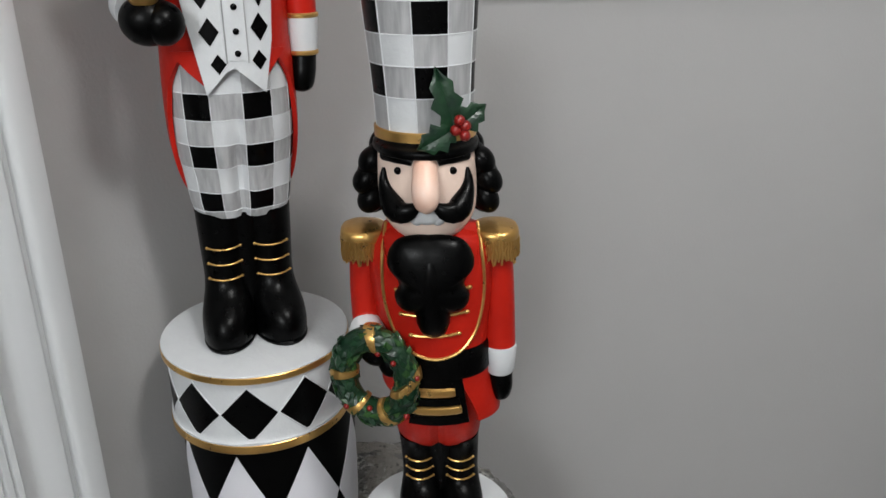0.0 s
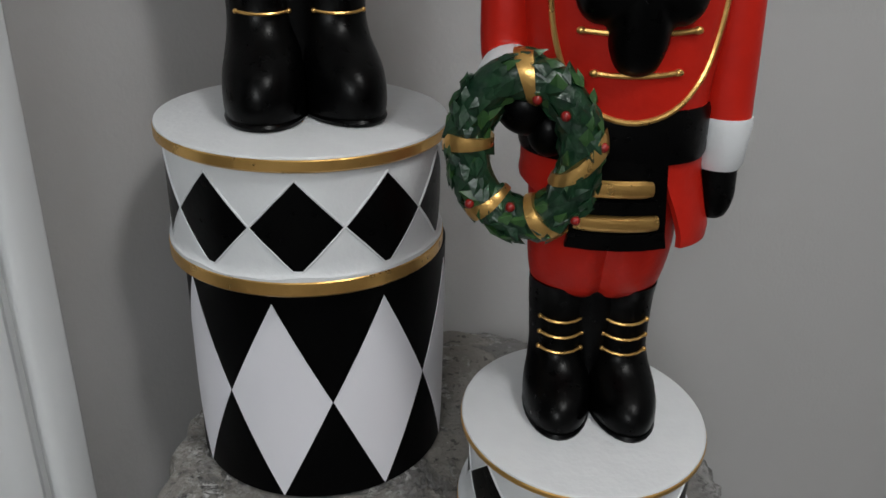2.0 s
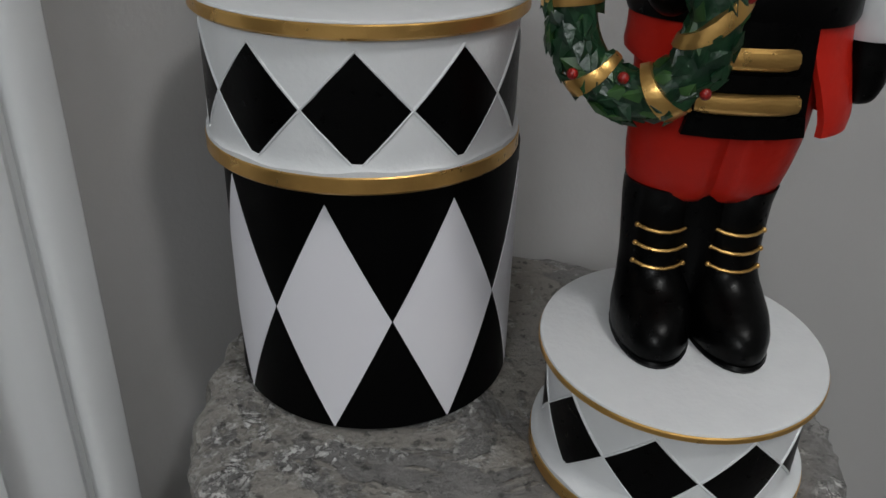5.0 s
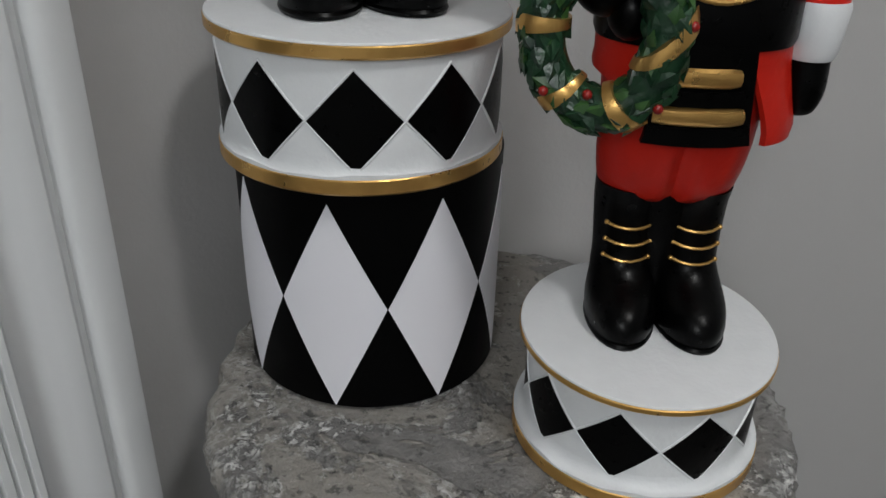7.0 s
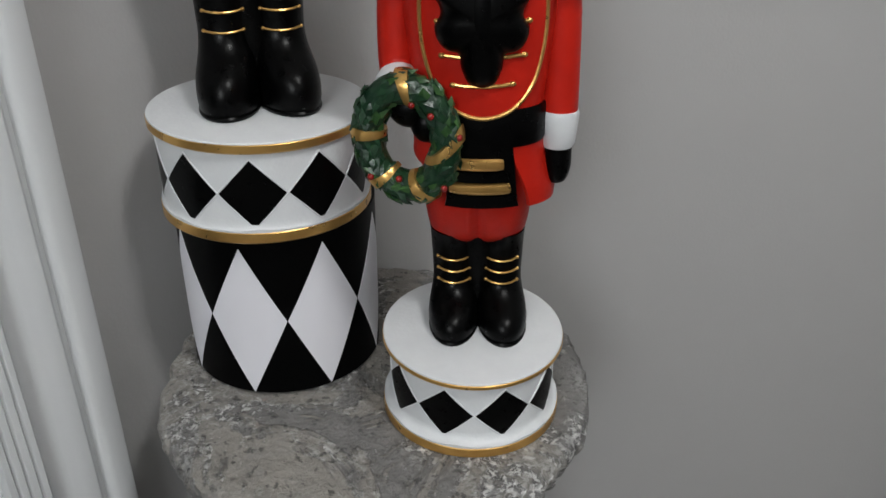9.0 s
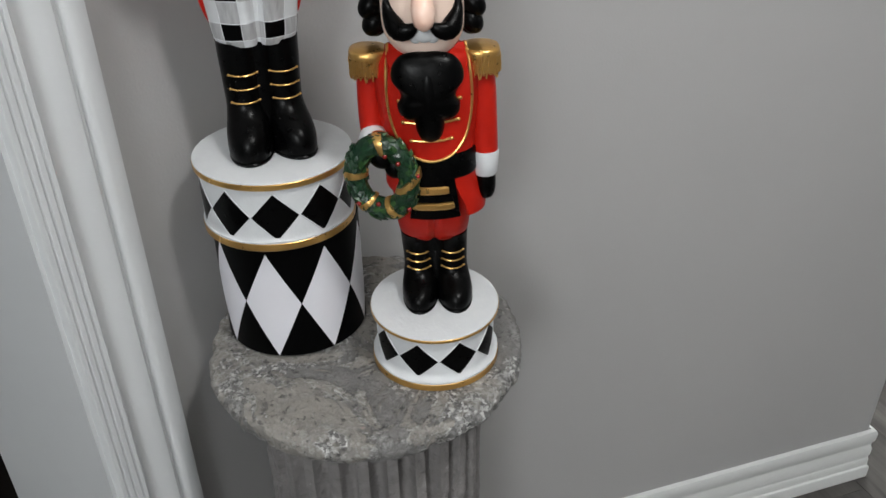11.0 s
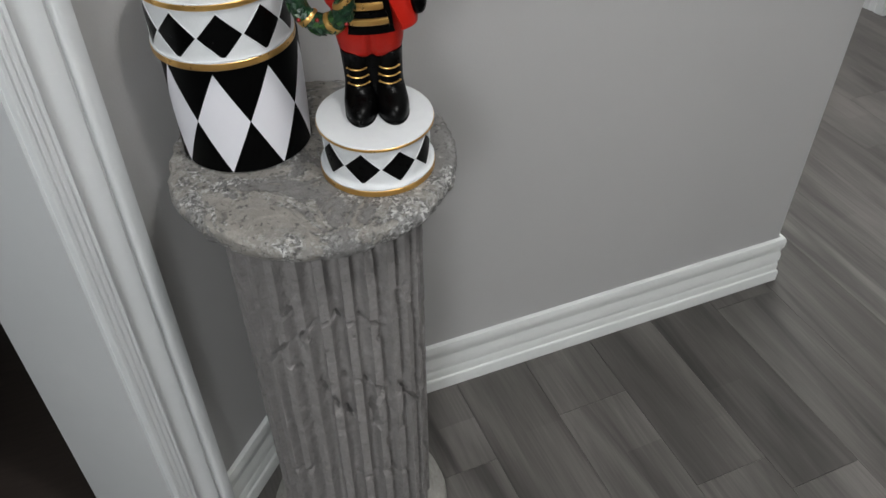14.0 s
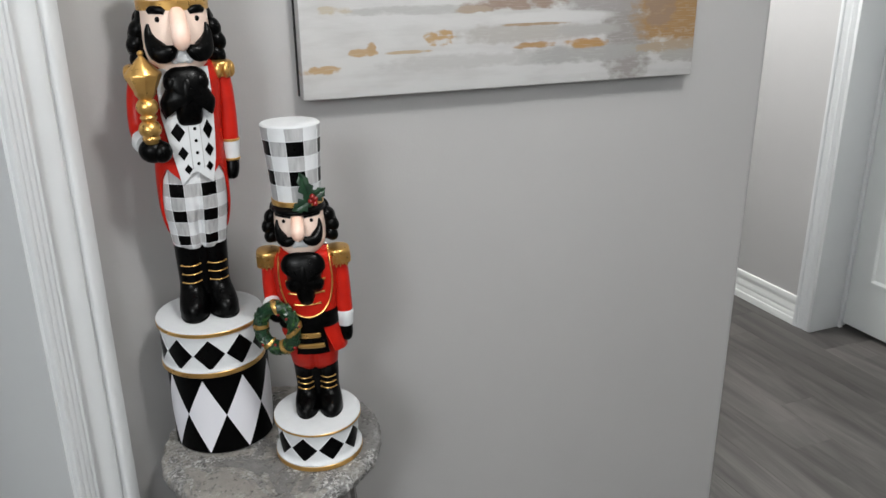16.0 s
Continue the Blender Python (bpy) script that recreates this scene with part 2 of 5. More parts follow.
# abstract strokes on the canvas: centre, half width, half height, colour, edge raggedness
STROKES = [
    (0.615, 0.085, 0.055, 0.085, (0.44, 0.41, 0.39), 0.6),
    (0.52, 0.052, 0.14, 0.016, (0.53, 0.52, 0.51), 0.5),
    (0.27, 0.050, 0.14, 0.012, (0.66, 0.65, 0.64), 0.5),
    (0.40, 0.092, 0.13, 0.016, (0.60, 0.57, 0.54), 0.5),
    (0.20, 0.137, 0.13, 0.007, (0.60, 0.59, 0.58), 0.6),
    (0.58, 0.145, 0.10, 0.022, (0.47, 0.44, 0.43), 0.5),
    (0.53, 0.093, 0.060, 0.010, (0.57, 0.55, 0.54), 0.4),
    (0.715, 0.112, 0.085, 0.052, (0.50, 0.30, 0.13), 0.5),
    (0.68, 0.125, 0.030, 0.030, (0.42, 0.29, 0.20), 0.8),
    (0.72, 0.055, 0.075, 0.012, (0.56, 0.45, 0.33), 0.9),
    (0.735, 0.038, 0.060, 0.012, (0.55, 0.53, 0.51), 0.8),
    (0.45, 0.118, 0.120, 0.009, (0.84, 0.84, 0.83), 0.3),
    (0.38, 0.142, 0.090, 0.010, (0.42, 0.31, 0.25), 0.7),
    (0.30, 0.135, 0.030, 0.006, (0.52, 0.42, 0.33), 0.9),
    (0.42, 0.107, 0.060, 0.0025, (0.50, 0.36, 0.22), 0.5),
    (0.035, 0.046, 0.030, 0.007, (0.62, 0.42, 0.22), 1.0),
    (0.105, 0.073, 0.022, 0.006, (0.62, 0.43, 0.24), 1.2),
    (0.118, 0.080, 0.008, 0.008, (0.60, 0.40, 0.21), 1.0),
    (0.185, 0.070, 0.040, 0.0025, (0.62, 0.48, 0.32), 0.8),
    (0.236, 0.090, 0.024, 0.011, (0.60, 0.39, 0.19), 1.2),
    (0.42, 0.071, 0.036, 0.005, (0.58, 0.36, 0.17), 0.8),
    (0.525, 0.070, 0.045, 0.008, (0.60, 0.35, 0.14), 0.7),
    (0.655, 0.160, 0.020, 0.016, (0.33, 0.32, 0.33), 0.7),
    (0.06, 0.140, 0.025, 0.006, (0.66, 0.58, 0.46), 1.0),
    (0.25, 0.29, 0.20, 0.05, (0.60, 0.57, 0.55), 0.6),
    (0.58, 0.33, 0.16, 0.06, (0.54, 0.38, 0.20), 0.7),
    (0.30, 0.42, 0.25, 0.04, (0.70, 0.69, 0.68), 0.6),
]


def canvas_material():
    m = bpy.data.materials.new("painted_canvas")
    m.use_nodes = True
    n, l = m.node_tree.nodes, m.node_tree.links
    b = n["Principled BSDF"]
    b.inputs["Roughness"].default_value = 0.6
    tc = n.new("ShaderNodeTexCoord")
    sep = n.new("ShaderNodeSeparateXYZ")
    l.new(tc.outputs["Object"], sep.inputs[0])

    def noise_of(stretch, scale, detail):
        mp = n.new("ShaderNodeMapping")
        mp.inputs["Scale"].default_value = stretch
        l.new(tc.outputs["Object"], mp.inputs["Vector"])
        t = n.new("ShaderNodeTexNoise")
        t.inputs["Scale"].default_value, t.inputs["Detail"].default_value = scale, detail
        l.new(mp.outputs["Vector"], t.inputs["Vector"])
        return t.outputs["Fac"]

    def op(kind, a, c):
        x = n.new("ShaderNodeMath")
        x.operation = kind
        for k, v in enumerate((a, c)):
            if isinstance(v, (int, float)):
                x.inputs[k].default_value = v
            else:
                l.new(v, x.inputs[k])
        return x.outputs[0]

    ragged = op("ADD", op("SUBTRACT", noise_of((1, 1, 1.6), 40, 10), 0.5), op("MULTIPLY", op("SUBTRACT", noise_of((0.35, 1, 5), 24, 6), 0.5), 0.35))
    dry = noise_of((0.5, 1, 6), 70, 8)
    wash = noise_of((1, 1, 5), 9, 6)
    ramp = n.new("ShaderNodeValToRGB")
    ramp.color_ramp.elements[0].position, ramp.color_ramp.elements[0].color = 0.25, (0.435, 0.43, 0.425, 1)
    ramp.color_ramp.elements[1].position, ramp.color_ramp.elements[1].color = 0.55, (0.525, 0.525, 0.52, 1)
    l.new(wash, ramp.inputs["Fac"])
    colour = ramp.outputs["Color"]
    for x0, z0, rx, rz, c, edge in STROKES:
        dx = op("DIVIDE", op("SUBTRACT", sep.outputs["X"], x0), rx)
        dz = op("DIVIDE", op("SUBTRACT", sep.outputs["Z"], z0), rz)
        d = op("ADD", op("ADD", op("POWER", op("ABSOLUTE", dx, 0), 2.6), op("POWER", op("ABSOLUTE", dz, 0), 2.6)), op("MULTIPLY", ragged, 6.5 * edge))
        r = n.new("ShaderNodeMapRange")
        r.inputs["From Min"].default_value, r.inputs["From Max"].default_value = 1.5, 0.45
        l.new(d, r.inputs["Value"])
        x = n.new("ShaderNodeMix")
        x.data_type = "RGBA"
        brush = n.new("ShaderNodeMapRange")
        brush.inputs["From Min"].default_value, brush.inputs["From Max"].default_value, brush.inputs["To Min"].default_value = 0.30, 0.50, 0.70
        l.new(dry, brush.inputs["Value"])
        l.new(op("MULTIPLY", r.outputs[0], brush.outputs[0]), x.inputs[0])
        l.new(colour, x.inputs[6])
        x.inputs[7].default_value = (*(0.66 * v for v in c), 1)
        colour = x.outputs[2]
    l.new(colour, b.inputs["Base Color"])
    bp = n.new("ShaderNodeBump")
    bp.inputs["Strength"].default_value, bp.inputs["Distance"].default_value = 0.3, 0.001
    l.new(noise_of((1, 1, 4), 90, 6), bp.inputs["Height"])
    l.new(bp.outputs["Normal"], b.inputs["Normal"])
    return m


CANVAS = canvas_material()
PALETTE = [RED, BLACK, WHITE, GREY, GOLD, SKIN, NOSE, LEAF, LEAFTIP, BERRY]
R_, K_, W_, G_, AU, SK, NO, LF, LT, BE = range(10)

# ---- mesh tools ----


def finish(bm, name, materials, parent=None, angle=38, smooth=True):
    """Links a bmesh as one mesh object, shaded smooth but for its sharp edges."""
    bmesh.ops.recalc_face_normals(bm, faces=bm.faces)
    for f in bm.faces:
        f.smooth = smooth
    for e in bm.edges:
        if len(e.link_faces) == 2 and e.calc_face_angle(0) > radians(angle):
            e.smooth = False
    me = bpy.data.meshes.new(name)
    bm.to_mesh(me)
    bm.free()
    for m in materials if isinstance(materials, (list, tuple)) else [materials]:
        me.materials.append(m)
    ob = new(name, me)
    if parent:
        ob.parent = parent
    return ob


def part(name, bm, mat, parent, label=""):
    return tagged(finish(bm, name, mat, parent), label)


def box(bm, x0, x1, y0, y1, z0, z1, bevel=0.0, mat=0):
    vs = [bm.verts.new((x, y, z)) for x in (x0, x1) for y in (y0, y1) for z in (z0, z1)]
    fs = [bm.faces.new([vs[i] for i in q]) for q in ((0, 1, 3, 2), (4, 6, 7, 5), (0, 4, 5, 1), (2, 3, 7, 6), (0, 2, 6, 4), (1, 5, 7, 3))]
    for f in fs:
        f.material_index = mat
    if bevel:
        es = list({e for f in fs for e in f.edges})
        bmesh.ops.bevel(bm, geom=es, offset=bevel, segments=2, affect="EDGES", profile=0.5)
    return vs


def prism(bm, pts, z0, z1, mat=0):
    """An upright prism over a plan outline."""
    lo, hi = [bm.verts.new((x, y, z0)) for x, y in pts], [bm.verts.new((x, y, z1)) for x, y in pts]
    fs = [bm.faces.new(lo[::-1]), bm.faces.new(hi)]
    k = len(pts)
    fs += [bm.faces.new((lo[i], lo[(i + 1) % k], hi[(i + 1) % k], hi[i])) for i in range(k)]
    for f in fs:
        f.material_index = mat


def grid(bm, rows, close=True, mat=0, pick=None, caps=True):
    """Faces over rows of points; each row is a ring when close is set."""
    vs = [[bm.verts.new(p) for p in r] for r in rows]
    n = len(rows[0])
    for i in range(len(rows) - 1):
        for j in range(n if close else n - 1):
            f = bm.faces.new((vs[i][j], vs[i][(j + 1) % n], vs[i + 1][(j + 1) % n], vs[i + 1][j]))
            f.material_index = pick(i, j) if pick else mat
    if caps and close:
        for r in (vs[0], vs[-1]):
            f = bm.faces.new(r)
            f.material_index = mat
    return vs


def oval(cx, cy, z, rx, ry, seg, p=2.0, turn=0.0):
    out = []
    for k in range(seg):
        a = 2 * math.pi * k / seg + turn
        c, s = math.cos(a), math.sin(a)
        out.append((cx + rx * math.copysign(abs(c) ** (2 / p), c), cy + ry * math.copysign(abs(s) ** (2 / p), s), z))
    return out


def smooth_rows(keys, n):
    """Rows of numbers eased between key rows (the third number of each is the height), n steps in all."""
    keys = np.array(keys, float)
    t = np.r_[0, np.cumsum(np.abs(np.diff(keys, axis=0)).sum(1))]
    s = np.linspace(0, t[-1], n)
    out = np.empty((n, keys.shape[1]))
    d = np.gradient(keys, t, axis=0)
    for i, v in enumerate(s):
        k = min(max(np.searchsorted(t, v) - 1, 0), len(t) - 2)
        h = t[k + 1] - t[k]
        u = (v - t[k]) / h
        out[i] = (2 * u**3 - 3 * u**2 + 1) * keys[k] + (u**3 - 2 * u**2 + u) * h * d[k] + (3 * u**2 - 2 * u**3) * keys[k + 1] + (u**3 - u**2) * h * d[k + 1]
    return out


def loft(bm, keys, mat, seg=36, n=24, p=2.0, soft=True, pick=None):
    """A body of oval sections: rows of cx, cy, z, rx, ry."""
    rows = smooth_rows(keys, n) if soft else keys
    return grid(bm, [oval(*r, seg, p) for r in rows], mat=mat, pick=pick)


def ball(bm, c, r, mat, seg=18, turn=None):
    r = (r, r, r) if isinstance(r, (int, float)) else r
    m = Matrix.Translation(c) @ (turn or Matrix()) @ Matrix.Diagonal((*r, 1))
    made = bmesh.ops.create_uvsphere(bm, u_segments=seg, v_segments=max(seg * 2 // 3, 6), radius=1, matrix=m)
    for f in {f for v in made["verts"] for f in v.link_faces}:
        f.material_index = mat


def tube(bm, pts, radii, mat, seg=10, squash=1.0, flat=None):
    """A round rod along points, with a radius at each; squash flattens it along the direction flat."""
    pts = [Vector(p) for p in pts]
    rows = []
    for i, p in enumerate(pts):
        d = (pts[min(i + 1, len(pts) - 1)] - pts[max(i - 1, 0)]).normalized()
        a = Vector(flat) if flat else (Vector((0, 1, 0)) if abs(d.y) < 0.9 else Vector((1, 0, 0)))
        a = (a - d * a.dot(d)).normalized()
        b = d.cross(a)
        r = radii[i] if isinstance(radii, (list, tuple)) else radii
        rows.append([p + r * (squash * math.cos(t) * a + math.sin(t) * b) for t in (2 * math.pi * k / seg for k in range(seg))])
    return grid(bm, rows, mat=mat)


def curve_points(keys, n):
    """Points eased through key points in 3D."""
    k = np.array(keys, float)
    t = np.r_[0, np.cumsum(np.linalg.norm(np.diff(k, axis=0), axis=1))]
    d = np.gradient(k, t, axis=0)
    out = []
    for v in np.linspace(0, t[-1], n):
        i = min(max(np.searchsorted(t, v) - 1, 0), len(t) - 2)
        h = t[i + 1] - t[i]
        u = (v - t[i]) / h
        out.append(tuple((2 * u**3 - 3 * u**2 + 1) * k[i] + (u**3 - 2 * u**2 + u) * h * d[i] + (3 * u**2 - 2 * u**3) * k[i + 1] + (u**3 - u**2) * h * d[i + 1]))
    return out


def patch(bm, poly, place, mat, proud=0.001, cuts=3):
    """A raised panel: a plane outline (a, b) laid on a surface by place(a, b, height)."""
    t = bmesh.new()
    t.faces.new([t.verts.new((a, 0, b)) for a, b in poly])
    bmesh.ops.triangulate(t, faces=t.faces[:])
    bmesh.ops.subdivide_edges(t, edges=t.edges[:], cuts=cuts, use_grid_fill=True)
    top, foot = {}, {}
    for v in t.verts:
        top[v] = bm.verts.new(place(v.co.x, v.co.z, proud))
    for f in t.faces:
        bm.faces.new([top[v] for v in f.verts]).material_index = mat
    for e in t.edges:
        if len(e.link_faces) == 1:
            for v in e.verts:
                if v not in foot:
                    foot[v] = bm.verts.new(place(v.co.x, v.co.z, -0.0006))
            a, b = e.verts
            bm.faces.new((top[a], top[b], foot[b], foot[a])).material_index = mat
    t.free()


def dome(bm, centre, outline, thick, mat, lean=0.0, rings=9):
    """A puffed form that bulges towards -y from a star-shaped outline (x, z) round a centre."""
    cx, cy, cz = centre
    k = len(outline)
    rows = []
    for i in range(rings):
        s = math.cos(math.pi / 2 * i / (rings - 1) * 0.985)
        h = thick * math.sin(math.pi / 2 * i / (rings - 1))
        rows.append([(cx + x * s, cy - h + lean * z, cz + z * s) for x, z in outline])
    back = [(cx + x * 0.8, cy + 0.012, cz + z * 0.8) for x, z in outline]
    grid(bm, [back] + rows, mat=mat)


def on_cylinder(cx, cy, r):
    """A place() for patch(): a is an angle in degrees, b a height."""
    return lambda a, b, h: (cx + (r(b) + h if callable(r) else r + h) * math.cos(radians(a)), cy + (r(b) + h if callable(r) else r + h) * math.sin(radians(a)), b)


def on_front(keys, p=2.0):
    """A place() for patch(): the front of a loft with those key rows; a is x, b is z."""
    rows = smooth_rows(keys, 80)

    def place(a, b, h):
        r = [np.interp(b, rows[:, 2], rows[:, i]) for i in (0, 1, 3, 4)]
        u = min(abs((a - r[0]) / r[2]), 0.985)
        return (a, r[1] - r[3] * (1 - u**p) ** (1 / p) - h, b)

    return place


def spline2(points, n=6):
    """A closed smooth outline through plane points."""
    out, k = [], len(points)
    for i in range(k):
        p0, p1, p2, p3 = (np.array(points[(i + d) % k], float) for d in (-1, 0, 1, 2))
        for j in range(n):
            u = j / n
            out.append(tuple(0.5 * (2 * p1 + (p2 - p0) * u + (2 * p0 - 5 * p1 + 4 * p2 - p3) * u**2 + (3 * p1 - p0 - 3 * p2 + p3) * u**3)))
    return out


def offset_path(path, d):
    """A plan polyline moved d to its right, mitred."""
    out = []
    for i, p in enumerate(path):
        p = Vector(p)
        ns = []
        for a, b in ((i - 1, i), (i, i + 1)):
            if 0 <= a and b < len(path):
                v = (Vector(path[b]) - Vector(path[a])).normalized()
                ns.append(Vector((v.y, -v.x)))
        m = ns[0] if len(ns) == 1 else (ns[0] + ns[1]).normalized() / max((ns[0] + ns[1]).normalized().dot(ns[0]), 0.3)
        out.append(p + m * d)
    return out


def moulding(bm, path, profile):
    """A profile (depth, height) run along a plan polyline, out to its right."""
    cols = [offset_path(path, d) for d, z in profile]
    rows = [[(*cols[j][i], profile[j][1]) for j in range(len(profile))] for i in range(len(path))]
    grid(bm, rows, mat=0)


# ---- the setting ----
CORNER = (-0.028, 0.822)          # where the angled wall meets the wall with the picture
WALL_END = 1.157                  # its outer corner to the hall
HALL = 2.510                      # face of the hall's far wall
DIAG = Vector((-1, -1)).normalized()
CASE_OUT = Vector(CORNER) + DIAG * 0.2090   # outer edge of the casing on the angled wall
CASE_IN = CASE_OUT + DIAG * 0.1005
INWARD = Vector((-1, 1)).normalized()     # into the dark room
OPEN_END = CASE_IN + DIAG * 0.80
TOP = 2.44


def wall(name, pts, z0=0.0, z1=TOP, mat=WALL):
    bm = bmesh.new()
    prism(bm, pts, z0, z1)
    return tagged(finish(bm, name, mat, smooth=False), "warm grey painted plaster wall", "wall", kind="structure")


def back(p, d):
    return tuple(Vector(p) + INWARD * d)


DEPTH = 0.178
# the wall with the picture, with a rounded outer corner
bead = [(WALL_END - 0.014 + 0.014 * math.sin(radians(a)), 0.818 - 0.014 * math.cos(radians(a))) for a in range(0, 91, 15)]
wall("wall_north", [CORNER, *bead, (WALL_END, 4.0), (WALL_END - 0.12, 4.0), (WALL_END - 0.12, 0.96), (CORNER[0] - 0.1, 0.96)])
wall("wall_angled", [CORNER, (CORNER[0] - 0.1, 0.96), back(CASE_IN, DEPTH), tuple(CASE_IN)][::-1])
wall("wall_angled_far", [tuple(OPEN_END), back(OPEN_END, DEPTH), back((-2.0, -1.15), DEPTH), (-2.0, -1.15)][::-1])
wall("wall_over_opening", [tuple(CASE_IN), back(CASE_IN, DEPTH), back(OPEN_END, DEPTH), tuple(OPEN_END)][::-1], 2.07)
wall("wall_west", [(-2.0, -3.0), (-2.0, -1.15), (-2.2, -1.0), (-2.2, -3.0)])
wall("wall_south", [(-2.2, -3.0), (2.9, -3.0), (2.9, -3.12), (-2.2, -3.12)])
wall("wall_hall_end", [(1.0, 4.0), (2.9, 4.0), (2.9, 4.12), (1.0, 4.12)])
DOOR_A, DOOR_B = 1.785, 0.985
wall("wall_east", [(HALL, DOOR_A), (HALL + 0.2, DOOR_A), (HALL + 0.2, 4.0), (HALL, 4.0)])
wall("wall_east_near", [(HALL, -3.0), (HALL + 0.2, -3.0), (HALL + 0.2, DOOR_B), (HALL, DOOR_B)])
wall("wall_over_door", [(HALL, DOOR_B), (HALL + 0.2, DOOR_B), (HALL + 0.2, DOOR_A), (HALL, DOOR_A)], 2.06)
# the unlit room behind the opening
a, b = Vector(back(CASE_IN, DEPTH)), Vector(back(OPEN_END, DEPTH))
wall("wall_dark_room", [tuple(a + INWARD * 2.2 - DIAG * 1), tuple(b + INWARD * 2.2 + DIAG * 1), tuple(b + INWARD * 2.3 + DIAG * 1), tuple(a + INWARD * 2.3 - DIAG * 1)])
wall("wall_dark_room_side", [tuple(a - DIAG * 1), tuple(a - DIAG * 1 + INWARD * 2.2), tuple(a - DIAG * 1.1 + INWARD * 2.2), tuple(a - DIAG * 1.1)])
wall("wall_dark_room_end", [tuple(b + DIAG * 1), tuple(b + DIAG * 1 + INWARD * 2.2), tuple(b + DIAG * 1.1 + INWARD * 2.2), tuple(b + DIAG * 1.1)])
wall("wall_dark_room_back", [tuple(a), tuple(a - DIAG * 1), tuple(a - DIAG * 1 - INWARD * 0.06), tuple(a - INWARD * 0.06)])

bm = bmesh.new()
prism(bm, [(-4.5, -3.2), (3.0, -3.2), (3.0, 4.2), (-4.5, 4.2)], TOP, TOP + 0.1)
tagged(finish(bm, "ceiling", CEIL, smooth=False), "white textured ceiling", "ceiling", kind="structure")

# skirting, stepped profile
SKIRT = [(0, 0.0000), (0.014, 0.0000), (0.014, 0.0260), (0.0128, 0.0301), (0.0098, 0.0333), (0.0092, 0.0513), (0.0078, 0.0541), (0.0078, 0.0600), (0.0092, 0.0626), (0.0092, 0.0802), (0.0062, 0.0899), (0.0066, 0.0961), (0.0098, 0.1036), (0.0104, 0.1221), (0.008, 0.1303), (0.003, 0.1325), (0, 0.1325)]


def baseboard(name, path):
    bm = bmesh.new()
    moulding(bm, path, SKIRT)
    return tagged(finish(bm, name, SKIRTING, angle=25), "white stepped wooden baseboard along the wall", "baseboard", kind="structure")


baseboard("baseboard", [tuple(CASE_OUT - DIAG * 0.001), CORNER, (WALL_END, 0.804), (WALL_END, 4.0)])
baseboard("baseboard_hall", [(HALL, 4.0), (HALL, 1.861)])
baseboard("baseboard_south", [(2.5, -3.0), (-2.0, -3.0), (-2.0, -1.15), tuple(OPEN_END + DIAG * 0.09)])

# casing and jamb of the opening in the angled wall
CASING = [(0.0, 0), (0.0, 0.0085), (0.0016, 0.0115), (0.0062, 0.0122), (0.0078, 0.0100), (0.0094, 0.0122), (0.0140, 0.0130), (0.0158, 0.0106), (0.0174, 0.0130), (0.0222, 0.0138), (0.0240, 0.0112), (0.0256, 0.0138), (0.0292, 0.0146), (0.0312, 0.0128), (0.0330, 0.0085), (0.0365, 0.0072), (0.0420, 0.0080), (0.0490, 0.0112), (0.0560, 0.0150), (0.0620, 0.0172), (0.0668, 0.0178), (0.0695, 0.0160), (0.0715, 0.0125), (0.0748, 0.0122), (0.0766, 0.0165), (0.0785, 0.0195), (0.0830, 0.0212), (0.0920, 0.0216), (0.0978, 0.0205), (0.1001, 0.0172), (0.1005, 0)]


def casing(bm, start, along, out, z0, z1, profile=CASING, scale=1.0):
    rows = []
    for z in (z0, z1):
        rows.append([(*(Vector(start) + along * s * scale + out * d * scale), z) for s, d in profile])
    grid(bm, rows)


door_1 = tagged(new("door_1"), "white moulded casing and deep jamb of an open doorway", "doorway", kind="structure")
bm = bmesh.new()
casing(bm, CASE_IN, -DIAG, -INWARD, 0, 2.15)
part("casing", bm, TRIM, door_1)
bm = bmesh.new()
casing(bm, OPEN_END, DIAG, -INWARD, 0, 2.15)
part("casing", bm, TRIM, door_1)
bm = bmesh.new()
prism(bm, [tuple(CASE_IN + DIAG * 0.005 - INWARD * 0.002), tuple(CASE_IN + DIAG * 0.005 + INWARD * (DEPTH + 0.01)), back(CASE_IN, DEPTH + 0.01), tuple(CASE_IN - INWARD * 0.002)], 0.006, 2.07)
part("jamb", bm, TRIM, door_1, "broad white painted jamb board")
bm = bmesh.new()
prism(bm, [tuple(OPEN_END - DIAG * 0.018), tuple(OPEN_END - DIAG * 0.018 + INWARD * (DEPTH + 0.01)), back(OPEN_END, DEPTH + 0.01), tuple(OPEN_END)], 0.006, 2.07)
part("jamb", bm, TRIM, door_1)
bm = bmesh.new()
prism(bm, [tuple(CASE_IN), tuple(CASE_IN + INWARD * DEPTH), tuple(OPEN_END + INWARD * DEPTH), tuple(OPEN_END)], 2.052, 2.07)
part("head", bm, TRIM, door_1)

